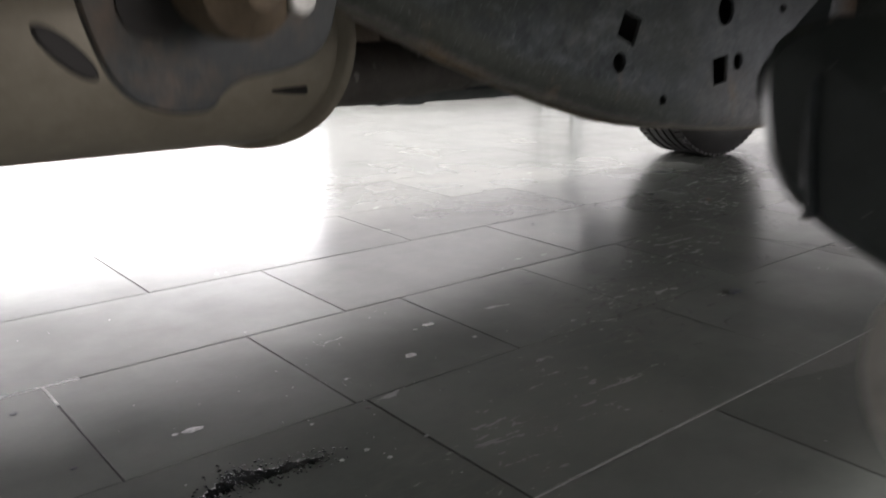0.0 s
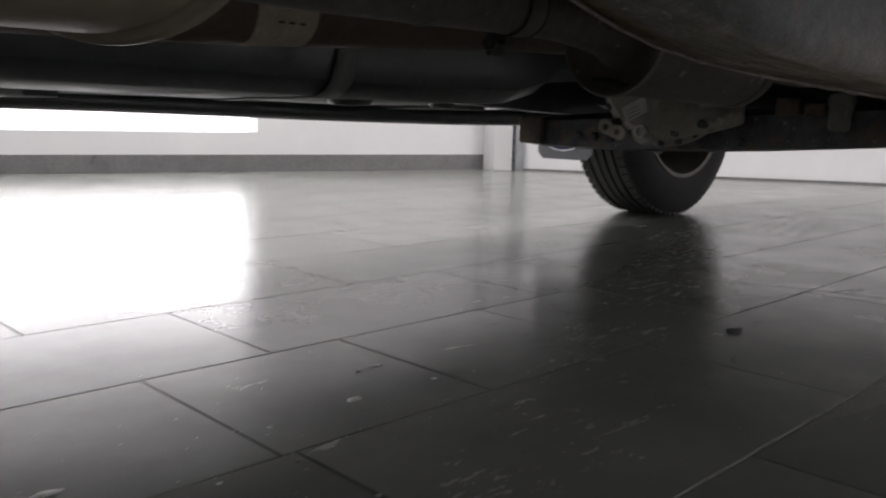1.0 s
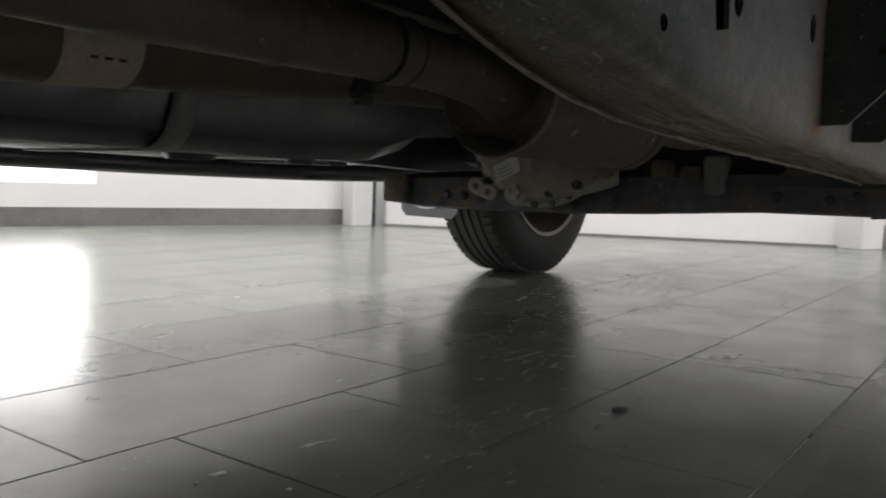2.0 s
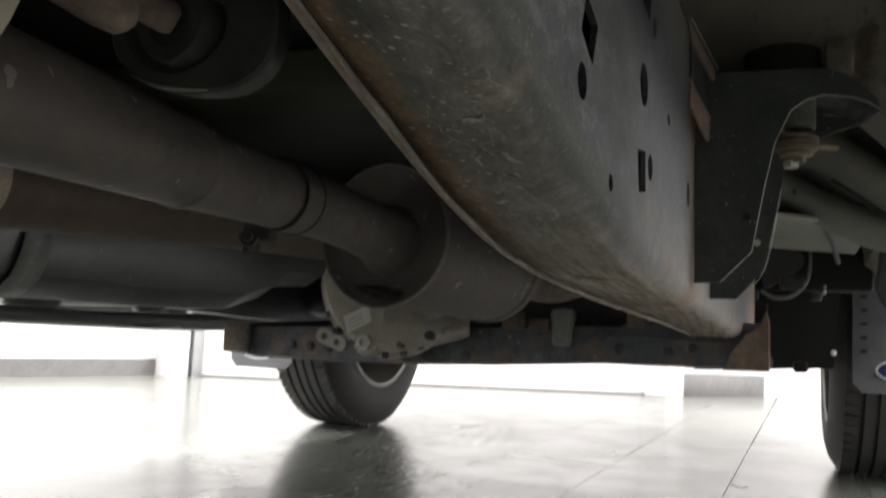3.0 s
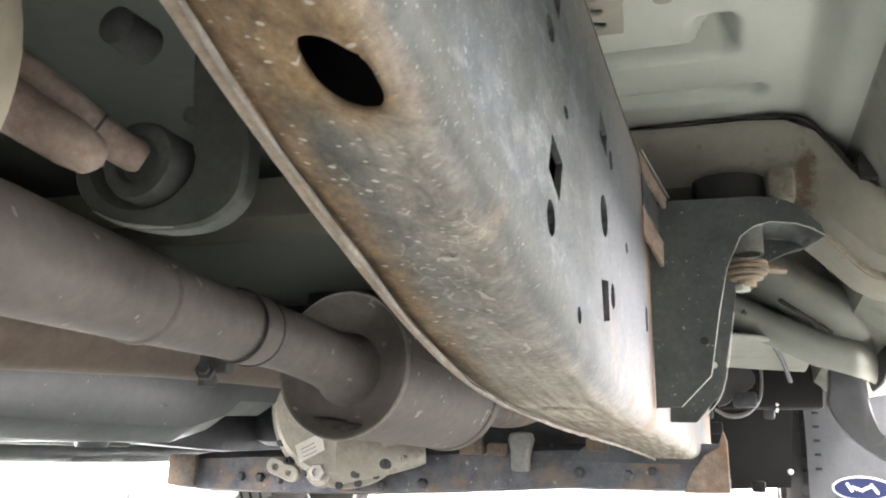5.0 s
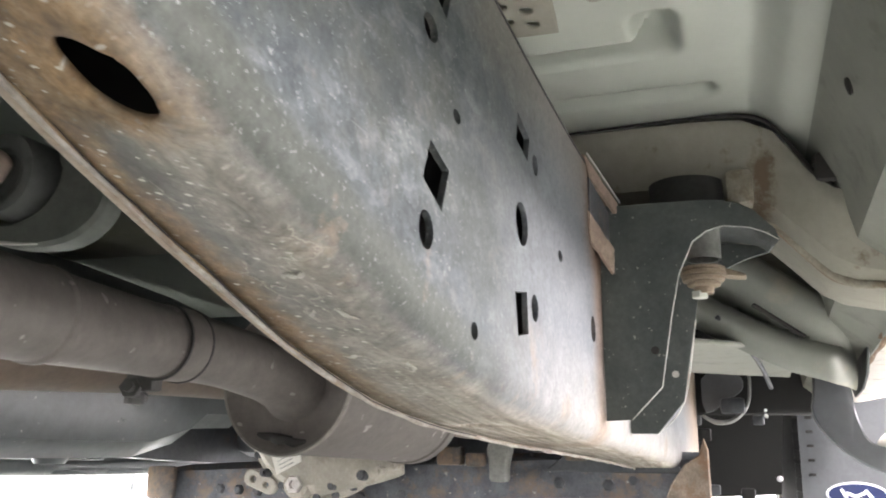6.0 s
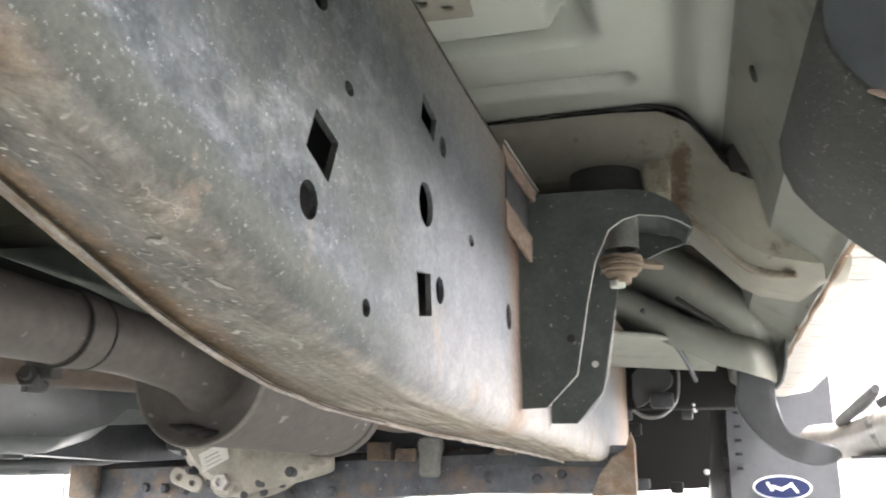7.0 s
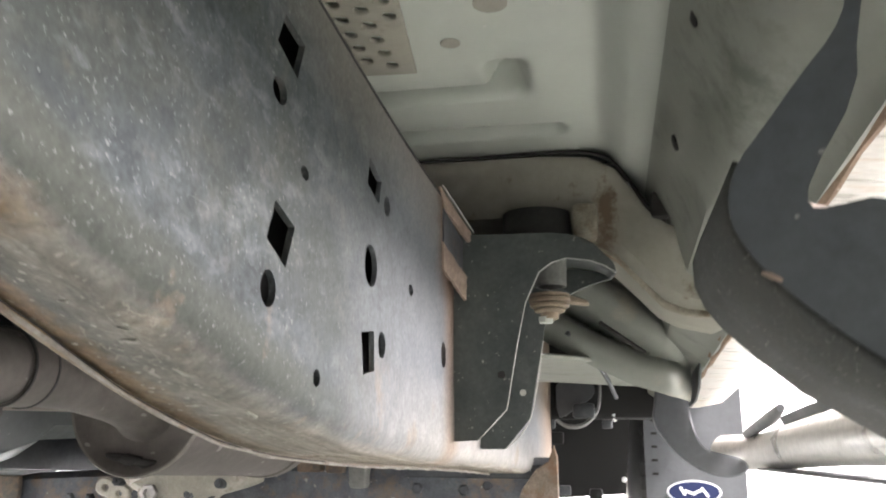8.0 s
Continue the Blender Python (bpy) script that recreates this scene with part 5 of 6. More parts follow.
sill_bm = along_sill(SILL)
# upper strip keeps the lit floor paint, the wall below the shaded copy
for f in sill_bm.faces:
    f.material_index = 0 if f.calc_center_median().y > 0.1500 else 1
sl = part("sill", sill_bm, [PAN, SILL_PAINT], truck, "painted sill with a dusty rusty pinch weld")
thicken(sl, 0.002)
thicken(part("rocker_panel", along_sill(ROCK), ROCKER, sl, "pale dust-streaked rocker panel"), 0.0015)
part("pinch_weld", tube([(x, 0.066 + 0.0012 * math.sin(x * 61), pinch_z(x) + 0.002 + 0.001 * math.sin(x * 83)) for x in stations(-0.28, 1.98, 0.05)], 0.006, 8, 2, flat=0.5), RUST, sl, "rust-stained pinch weld")
# solid dark discs paint in the shade of the holes
for x, z in ((0.626, 0.611), (0.782, 0.594), (0.47, 0.620)):
    part("drain_hole", lathe([(0, 0), (0, 0.006), (0.0015, 0.0062), (0.002, 0.005), (0.002, 0)], (x, 0.1405, z), (x, 0.3, z - 0.04), 16), SEAM_AND_SHADE, sl)
# solid dark block, painting in the shade of the sill opening
part("cavity_shade", box(0.972, 0.985, 0.124, 0.150, 0.590, 0.618, 0.006), SEAM_AND_SHADE, sl, "dark block standing in for the shaded opening into the sill")
# unseen hull, bed floor and covers, added to keep light out from above
shell = part("blocking_shell", box(-2.6, 3.55, -0.09, 1.75, 0.99, 1.05, 0.02), BODY, truck, "plain unseen hull closing the vehicle above its floor, added to block light")
for x0, x1, y0, y1, z0, z1 in ((-2.6, 3.55, -0.10, -0.06, 0.66, 1.0), (-2.6, 3.55, 1.72, 1.76, 0.55, 1.0), (-2.62, -2.58, -0.09, 1.75, 0.55, 1.0), (3.5, 3.56, -0.09, 1.75, 0.45, 1.0), (0.98, 2.0, 0.40, 1.55, 0.71, 0.74)):
    part("blocking_panel", box(x0, x1, y0, y1, z0, z1), BODY, shell)
part("floor_rear", box(-2.6, -0.58, 0.14, 0.53, 0.668, 0.70), PAN, truck)
part("bed_floor", box(-2.6, -0.25, -0.05, 1.71, 0.74, 0.80, 0.01), PAN, truck)
part("sump", box(1.76, 2.5, 0.42, 1.25, 0.345, 0.46, 0.03), CROSS, truck, "grimy black engine sump")
part("engine_block", box(1.75, 2.9, 0.55, 1.15, 0.40, 0.95, 0.06), CROSS, truck)
# near liner is blackened to put the arch's shade into its colour
part("wheel_house", box(1.98, 2.02, 0.10, 0.42, 0.44, 1.0, 0.01), DEEP_SHADE, truck, "black plastic wheel arch liner")
part("wheel_house", box(1.98, 2.02, 1.24, 1.72, 0.44, 1.0, 0.01), PLASTIC, truck, "black plastic wheel arch liner")
part("front_bay_cover", box(2.0, 3.5, 0.0, 1.66, 0.93, 0.97), PLASTIC, truck)

# outrigger below the floor, toe board beyond it
out = bmesh.new()
rows = []
for y, ztop, zlow in ((0.42, 0.662, 0.600), (0.25, 0.662, 0.600), (0.208, 0.659, 0.583), (0.182, 0.645, 0.572), (0.159, 0.612, 0.548), (0.135, 0.586, 0.522), (0.115, 0.580, 0.511), (0.08, 0.578, 0.503), (0.05, 0.575, 0.50)):
    rows.append([out.verts.new(c) for c in ((0.985, y, ztop), (1.0, y, ztop - 0.012), (1.02, y, zlow + 0.01), (1.05, y, zlow), (1.18, y, zlow + 0.004), (1.22, y, ztop))])
for p, q in zip(rows, rows[1:]):
    for k in range(5):
        out.faces.new((p[k], p[k + 1], q[k + 1], q[k]))
og = part("outrigger", out, PAN_DUST, truck, "dust-stained body crossmember under the floor")
thicken(og, 0.002)
part("ridge", tube([(1.046, 0.208, 0.583), (1.050, 0.182, 0.5715), (1.054, 0.159, 0.5475), (1.052, 0.135, 0.5215), (1.046, 0.115, 0.5105), (1.036, 0.095, 0.506)], [0.002, 0.0042, 0.0048, 0.0050, 0.0046, 0.003], 12, 6), SPACER, og, "tan dusty pressed ridge")
part("ridge_rust", tube([(1.055, 0.205, 0.5815), (1.059, 0.182, 0.5705), (1.063, 0.159, 0.5468), (1.061, 0.135, 0.5208), (1.055, 0.115, 0.5100)], [0.001, 0.0030, 0.0032, 0.0036, 0.002], 10, 6), RUST, og, "rust line beside the ridge")
part("spacer", box(1.000, 1.04, 0.201, 0.226, 0.583, 0.618, 0.006), SPACER, og, "tan dust-caked spacer block")
part("seam", tube([(0.985, 0.38, 0.664), (0.983, 0.25, 0.665), (0.985, 0.198, 0.661), (0.985, 0.175, 0.642), (0.983, 0.152, 0.604), (0.983, 0.135, 0.588)], [0.0012, 0.0016, 0.0024, 0.0018, 0.0026, 0.0016], 8, 6), SEAM_AND_SHADE, og)
RIB_A = [(0.30, 0.640), (0.215, 0.592), (0.160, 0.553), (0.115, 0.530), (0.07, 0.521), (0.0, 0.520)]
RIB_B = [(0.30, 0.560), (0.215, 0.515), (0.160, 0.490), (0.112, 0.474), (0.06, 0.469), (0.0, 0.468)]
TOE_LOW = [(0.0, 0.442), (0.06, 0.444), (0.112, 0.450), (0.164, 0.466), (0.215, 0.490), (0.30, 0.535), (0.42, 0.56)]


def off_line(line, y, z):
    best = 9.0
    for (a, b), (c, d) in zip(line, line[1:]):
        t = max(0.0, min(1.0, ((y - a) * (c - a) + (z - b) * (d - b)) / ((c - a) ** 2 + (d - b) ** 2)))
        best = min(best, math.hypot(y - a - t * (c - a), z - b - t * (d - b)))
    return best


def swollen(d, r):
    t = min(1.0, d / r)
    return math.sqrt(max(0.0, 1 - t * t)) if t < 0.8 else 0.6 * ((1 - t) / 0.2) ** 1.5


toe = bmesh.new()
grid = []
for y in stations(0.078, 0.42, 0.006):
    low = lerp(TOE_LOW, y)
    grid.append([toe.verts.new((1.43 - max(0.075 * swollen(off_line(RIB_A, y, z), 0.036), 0.06 * swollen(off_line(RIB_B, y, z), 0.029)) - 0.25 * (z - 0.5) + 0.07 * max(0.0, (0.118 - y) / 0.04) ** 2, y, z)) for z in [low + (0.72 - low) * k / 56 for k in range(57)]])
for p, q in zip(grid, grid[1:]):
    for k in range(56):
        toe.faces.new((p[k], p[k + 1], q[k + 1], q[k]))
tb = part("toe_board", toe, TOE, truck, "grey-green painted toe board with two pressed ribs", angle=70)
part("toe_top", box(1.36, 1.98, 0.0, 0.42, 0.71, 0.73), TOE, tb)
part("seam", tube([(1.335, 0.205, 0.545), (1.35, 0.170, 0.522), (1.37, 0.145, 0.507)], 0.003, 8, 6), SEAM_AND_SHADE, tb)
part("lower_panel", plate([(1.30, 0.33), (1.62, 0.33), (1.72, 0.15), (1.46, 0.15), (1.36, 0.235)], lambda u, v, w: (u, v, 0.500 - 0.03 * (u - 1.28) + w), 0.006, 0.002), SILL_PAINT, tb)
# strip added to block side light from the toe board's outer end
part("light_blocking_strip", plate(rounded([(1.34, 0.600), (1.36, 0.500), (1.42, 0.448), (1.60, 0.440), (1.64, 0.600)], 1), lambda u, v, w: (u, 0.070 + w, v), 0.004, 0.001), PLASTIC, tb, "dark strip added to keep side light off the toe board")
part("stay_rod", tube([(1.36, 0.250, 0.535), (1.46, 0.205, 0.492), (1.56, 0.185, 0.458)], 0.0035, 8, 4), CROSS, tb)

# rear cab mount seen at the start
REAR_MOUNT = [(0.050, 0.60), (0.051, 0.52), (0.054, 0.485), (0.0625, 0.457), (0.071, 0.445), (0.082, 0.439), (0.0947, 0.437), (0.107, 0.438), (0.1125, 0.446), (0.122, 0.451), (0.142, 0.4535), (0.158, 0.459), (0.168, 0.470), (0.172, 0.49), (0.174, 0.52), (0.174, 0.60)]
m2 = part("rear_cab_mount", plate(rounded(REAR_MOUNT, 2), lambda u, v, w: (u, 0.235 + w, v), 0.006, 0.001), MOUNT_DIRT, truck, "dark rounded cab mount bracket with rusty cushion")
# dark ellipse, added to paint in the gap beside the plate
part("gap_shade", plate(ellipse(0.0500, 0.4630, 0.0150, 0.0048, 20, -43), lambda u, v, w: (u, 0.237 + w, v), 0.004, 0.001), SEAM_AND_SHADE, m2, "dark ellipse standing in for the shaded gap beside the plate")
# dark disc paints in the shade of the round opening
part("opening", lathe([(0, 0), (0, 0.014), (0.001, 0.0145), (0.001, 0)], (0.083, 0.2345, 0.482), (0.083, 0, 0.482), 20), SEAM_AND_SHADE, m2)
part("cushion", lathe([(0, 0), (0, 0.007), (0.006, 0.012), (0.012, 0.019), (0.03, 0.021), (0.034, 0.018), (0.05, 0.018)], (0.105, 0.185, 0.486), (0.108, 0.26, 0.492), 24), OLD_RUST, m2, "rusty mount cushion")
part("bolt", lathe([(0, 0), (0, 0.0055), (0.001, 0.0065), (0.04, 0.0065)], (0.125, 0.190, 0.484), (0.122, 0.24, 0.490), 12), EDGE, m2, "pale bolt end")
part("arm", plate([(0.07, 0.24), (0.16, 0.24), (0.16, 0.345), (0.07, 0.345)], lambda u, v, w: (u, v, 0.56 + w), 0.006), DARK_BRACKET, m2)

# cab mount bracket on the rail: two plates under a hooded saddle
def panel_plate(corners, t):
    """A four-cornered plate through points in space."""
    a, b, c, d = (Vector(p) for p in corners)
    n = (b - a).cross(d - a).normalized() * t
    bm = bmesh.new()
    vs = [bm.verts.new(p + q) for q in (Vector(), n) for p in (a, b, c, d)]
    for f in ((0, 1, 2, 3), (4, 5, 6, 7), (0, 1, 5, 4), (1, 2, 6, 5), (2, 3, 7, 6), (3, 0, 4, 7)):
        bm.faces.new([vs[i] for i in f])
    return bm


def ragged(corners, t, seed, amount):
    """A torn four-cornered plate: its edges are broken into short uneven steps."""
    a, b, c, d = (Vector(p) for p in corners)
    r = random.Random(seed)
    mid = (a + b + c + d) / 4
    ring = []
    for p, q in ((a, b), (b, c), (c, d), (d, a)):
        for k in range(5):
            e = p.lerp(q, k / 5)
            ring.append(e + (mid - e).normalized() * r.uniform(0, amount))
    n = (b - a).cross(d - a).normalized() * t
    bm = bmesh.new()
    lo = [bm.verts.new(p) for p in ring]
    hi = [bm.verts.new(p + n) for p in ring]
    bm.faces.new(lo)
    bm.faces.new(hi)
    for k in range(len(ring)):
        m = (k + 1) % len(ring)
        bm.faces.new((lo[k], lo[m], hi[m], hi[k]))
    return bm


ARCH = [(0.286, 0.409), (0.276, 0.467), (0.268, 0.505), (0.255, 0.534), (0.243, 0.5425), (0.229, 0.546), (0.208, 0.543), (0.196, 0.538), (0.1855, 0.531)]
HOOD = [(0.1855, 0.531), (0.188, 0.540), (0.204, 0.558), (0.216, 0.565), (0.228, 0.569), (0.245, 0.571), (0.336, 0.572)]
A_OUT = [(0.334, 0.381), (0.312, 0.382)] + ARCH + HOOD[1:]
mount = part("cab_mount_bracket", plate(A_OUT, lambda u, v, w: (0.940 + w, u, v), 0.004, 0.0006), DARK_BRACKET, truck, "dark steel cab mount bracket with bright cut edges")
B_OUT = [(0.332, 0.375), (0.306, 0.375), (0.279, 0.407), (0.264, 0.489), (0.260, 0.515), (0.232, 0.540), (0.211, 0.549), (0.189, 0.555), (0.200, 0.563), (0.228, 0.567), (0.332, 0.568)]
part("rear_plate", plate(B_OUT, lambda u, v, w: (1.088 + w, u, v), 0.004, 0.0006), DARK_BRACKET, mount)
thicken(part("saddle", extruded(HOOD, 0.9425, 1.09, [(0.189, 0.555), (0.193, 0.560), (0.204, 0.565), (0.216, 0.568), (0.228, 0.570), (0.245, 0.571), (0.336, 0.572)]), DARK_BRACKET, mount), 0.002)
part("cut_edge", tube([(0.9395, 0.312, 0.382)] + [(0.9395, y, z) for y, z in ARCH], 0.0005, 6, 1), EDGE, mount, "bright cut edge")
part("cut_edge", tube([(1.087, 0.3055, 0.375), (1.087, 0.2785, 0.407), (1.087, 0.2635, 0.489)], 0.0006, 6, 5), EDGE, mount, "bright cut edge")
for x, y, z in ((0.9385, 0.2905, 0.440), (1.087, 0.286, 0.434)):
    part("bolt_hole", lathe([(0, 0), (0, 0.0035), (0.001, 0.0035), (0.001, 0)], (x, y, z), (x - 1, y, z), 14), SEAM_AND_SHADE if x < 1 else EDGE, mount)
part("cushion", lathe([(0, 0), (0, 0.0085), (0.006, 0.0092), (0.0075, 0.0150), (0.0095, 0.0155), (0.0105, 0.0130), (0.012, 0.0190), (0.0145, 0.0195), (0.0155, 0.0165), (0.017, 0.0205), (0.0195, 0.0208), (0.0205, 0.0175), (0.022, 0.0200), (0.0245, 0.0200), (0.026, 0)], (1.010, 0.2505, 0.5005), (1.010, 0.2505, 1), 32), CUSHION, mount, "tan stacked rubber washers under the mount")
part("bolt_head", lathe([(0, 0), (0, 0.0070), (0.0012, 0.0078), (0.006, 0.0078)], (1.009, 0.2545, 0.4965), (1.009, 0.2545, 1), 6), PAN, mount, "pale bolt head")
part("sleeve", lathe([(0, 0.0135), (0.0, 0.0158), (0.030, 0.0160)], (1.010, 0.2490, 0.5330), (1.010, 0.2490, 1), 28), SLEEVE, mount, "pale grey mount sleeve")
part("washer_plate", plate(rounded([(0.236, 0.521), (0.224, 0.519), (0.213, 0.5175), (0.212, 0.5195), (0.223, 0.524), (0.236, 0.528)], 1), lambda u, v, w: (1.02 + w, u, v), 0.02, 0.001), CUSHION, mount, "tan dust-covered washer plate")
part("upper_cushion", lathe([(0, 0.0), (0.0, 0.035), (0.002, 0.0362), (0.018, 0.0362), (0.020, 0.0350), (0.038, 0.0355), (0.038, 0.0)], (1.024, 0.2625, 0.5735), (1.024, 0.2625, 1), 36), RUBBER, mount, "black rubber upper cushion")
wp = part("weld_tab", ragged([(0.878, 0.3365, 0.602), (0.9395, 0.318, 0.574), (0.9395, 0.319, 0.563), (0.888, 0.3345, 0.584)], 0.003, 3, 0.002), TAB, mount, "torn rusty weld tab")
part("tab_lip", ragged([(0.884, 0.3345, 0.553), (0.9395, 0.3215, 0.531), (0.9395, 0.3225, 0.508), (0.890, 0.3345, 0.528)], 0.003, 8, 0.0025), TAB, wp)
part("tab_edge", tube([(0.879, 0.334, 0.6025), (0.939, 0.316, 0.5745)], 0.0006, 6, 2), EDGE, wp)
# dark plate paints in the shadowed hollow between the two tabs
part("recess_shade", panel_plate([(0.888, 0.3345, 0.584), (0.9385, 0.326, 0.565), (0.9385, 0.326, 0.530), (0.890, 0.3345, 0.545)], 0.002), CROSS, wp, "dark plate standing in for the shaded hollow behind the tab")

# near side step: tube and two brackets
step = part("side_step", tube([(0.15, -0.055, 0.398), (0.6, -0.062, 0.398), (1.2, -0.075, 0.394), (1.6, -0.082, 0.384), (1.85, -0.075, 0.376), (1.98, -0.030, 0.374)], 0.034, 28, 10), STEP, truck, "pale dusty tubular side step")
part("tread_strip", tube([(0.2, -0.060, 0.429), (1.2, -0.079, 0.425), (1.62, -0.086, 0.414)], 0.022, 10, 3, flat=0.3), PLASTIC, step)
part("grip_bar", tube([(1.50, -0.050, 0.438), (1.62, -0.056, 0.428), (1.85, -0.054, 0.408)], [0.006, 0.011, 0.009], 12, 5), FLAP, step, "grey rubber grip bar")
part("under_plate", box(0.3, 1.75, -0.115, -0.05, 0.345, 0.349, 0.001), PLASTIC, step)
FRONT_BRACKET = [(0.118, 0.50), (0.119, 0.458), (0.126, 0.428), (0.105, 0.39), (0.068, 0.355), (0.035, 0.337), (0.0, 0.332), (-0.03, 0.345), (-0.02, 0.365), (0.015, 0.372), (0.045, 0.381), (0.056, 0.41), (0.062, 0.44), (0.066, 0.50)]
part("front_step_bracket", plate(rounded(FRONT_BRACKET, 2), lambda u, v, w: (1.68 + w, u, v), 0.03, 0.003), FLAP, step, "grey hooked step bracket")
nb = part("mid_step_bracket", plate(rounded([(0.116, 0.56), (0.119, 0.53), (0.123, 0.502), (0.128, 0.491), (0.138, 0.479), (0.149, 0.464), (0.157, 0.454), (0.1605, 0.445), (0.1605, 0.436), (0.157, 0.428), (0.151, 0.420), (0.140, 0.409), (0.124, 0.396), (0.05, 0.350), (-0.06, 0.350), (-0.09, 0.40), (0.05, 0.425), (0.119, 0.442), (0.134, 0.4388), (0.1395, 0.439), (0.1385, 0.447), (0.123, 0.473), (0.1215, 0.492), (0.112, 0.53), (0.107, 0.56)], 1), lambda u, v, w: (0.42 + w, u, v), 0.0012, 0.0), BLUE_STEEL, step, "blue-grey pressed step bracket")
part("jacking_tab", tube([(0.556, 0.108, 0.478), (0.575, 0.100, 0.481), (0.61, 0.082, 0.489)], [0.003, 0.0042, 0.004], 10, 4, flat=0.6), ROD, nb, "torn rusty tab")
part("torn_tab", tube([(0.4185, 0.1535, 0.4205), (0.4185, 0.1510, 0.4195), (0.420, 0.1480, 0.4185)], [0.0005, 0.0013, 0.0007], 8, 4, flat=0.6), TAB, nb, "torn rusty tab")
thicken(part("lower_flange", joined(extruded([(0.05, 0.349), (0.125, 0.3955), (0.140, 0.4085), (0.151, 0.4195), (0.157, 0.4275), (0.160, 0.436), (0.1602, 0.445), (0.157, 0.4535)], 0.4205, 0.515)), FLECKED, nb, "dark speckled flange", angle=80), 0.003)
BLOCK = [(-0.0845, 0.482), (0.0405, 0.48), (0.0555, 0.477), (0.0655, 0.47), (0.07, 0.46), (0.069, 0.444), (0.064, 0.424), (0.0555, 0.412), (0.0465, 0.405), (0.0305, 0.397), (0.0145, 0.391), (-0.0445, 0.372), (-0.0845, 0.365)]
rb = part("rear_step_bracket", plate(rounded(BLOCK, 1), lambda u, v, w: (0.25 + w, u, v), 0.05, 0.006), PLASTIC, step, "dark rounded step bracket")
part("rib", tube([(0.248, 0.0455, 0.458), (0.247, 0.0445, 0.435), (0.248, 0.0415, 0.406)], [0.001, 0.0022, 0.0028], 8, 6), BLUE_STEEL, rb)

# dark clutter of the front suspension beside the wheel
susp = part("suspension_arm", tube([(2.05, 0.44, 0.36), (2.35, 0.36, 0.33), (2.62, 0.22, 0.30)], [0.05, 0.045, 0.04], 14, 8, flat=0.6), CROSS, truck, "grimy black lower suspension arm")
part("coil", tube([(2.55 + 0.055 * math.cos(k * 0.8), 0.30 + 0.055 * math.sin(k * 0.8), 0.36 + 0.006 * k) for k in range(44)], 0.009, 8, 2), CROSS, susp)
# near-black panel, added to stop light showing beside the wheel
part("gap_blocking_panel", plate([(0.168, 0.288), (0.44, 0.270), (0.46, 0.60), (0.14, 0.60)], lambda u, v, w: (2.06 + w, u, v), 0.006), DEEP_SHADE, truck, "near-black panel added to block the gap beside the wheel")
part("hose", tube([(1.95, 0.217, 0.530), (1.95, 0.214, 0.498), (1.95, 0.221, 0.455), (1.95, 0.248, 0.428), (1.95, 0.280, 0.424), (1.95, 0.305, 0.437)], [0.003, 0.0032, 0.0036, 0.0048, 0.0046, 0.003], 10, 8), STRAP, truck, "looped grey brake hose")
part("hose_support", plate(rounded([(0.305, 0.53), (0.235, 0.522), (0.222, 0.498), (0.236, 0.476), (0.262, 0.470), (0.278, 0.448), (0.305, 0.440)], 1), lambda u, v, w: (1.965 + w, u, v), 0.006, 0.001), FLAP, truck, "grey curved hose support")
# white dots stand in for light coming through gaps in the liner
for y, z, r in ((0.188, 0.447, 0.003), (0.188, 0.438, 0.003), (0.172, 0.320, 0.0055)):
    part("gap_light_dot", lathe([(0, 0), (0.0005, r * 0.6), (0.003, r), (0.008, r)], (1.955, y, z), (2.0, y, z), 14), WHITE, truck, "white dot standing in for light through a gap")
part("hose_bracket", box(1.93, 1.96, 0.225, 0.27, 0.44, 0.47, 0.006), CROSS, truck)
# two more white dots of painted light
for y, z in ((0.185, 0.452), (0.185, 0.440)):
    part("small_light_dot", lathe([(0, 0), (0, 0.0035), (0.003, 0.0035), (0.003, 0)], (2.055, y, z), (2.0, y, z), 8), WHITE, truck)
clutter = random.Random(21)
for k in range(7):
    x, y, z, w = clutter.uniform(1.99, 2.04), clutter.uniform(0.19, 0.36), clutter.uniform(0.29, 0.47), clutter.uniform(0.008, 0.022)
    part("bracket_end", box(x, x + 0.012, y - w, y + w, z - w, z + 0.7 * w, 0.004), CROSS if k % 2 else DEEP_SHADE, truck)

# ---- litter and stains on the floor ----
PITCH, LONG = 0.2995, 0.592
ROW0, SLANT = 0.412, -0.02
OFFSETS = {0: 0.520, 1: 0.208, 2: 0.688, 3: 0.469, 4: 0.845, -1: 0.848}

def chip(x, y, size, mat, name, label):
    bm = bmesh.new()
    bmesh.ops.create_icosphere(bm, subdivisions=2, radius=1)
    rnd = random.Random(int(x * 9000 + y * 70))
    for v in bm.verts:
        n = 0.75 + 0.45 * rnd.random()
        v.co = Vector((x + v.co.x * size[0] * n, y + v.co.y * size[1] * n, max(0.0003, (v.co.z + 0.5) * size[2] * n)))
    ob = part(name, bm, mat)
    tagged(ob, label, "debris", "bits on the floor")


chip(0.765, 0.871, (0.011, 0.006, 0.0007), FLAKE, "debris_flake", "small pale flake lying on the dark floor")
chip(0.663, 0.790, (0.010, 0.006, 0.0007), FLAKE, "debris_flake", "small pale flake lying on the dark floor")
chip(0.319, 0.779, (0.013, 0.006, 0.0009), FLAKE, "debris_flake", "pale ragged flake lying on the dark floor")
chip(0.298, 0.781, (0.004, 0.003, 0.0008), FLAKE, "debris_flake", "tiny pale flake lying on the dark floor")
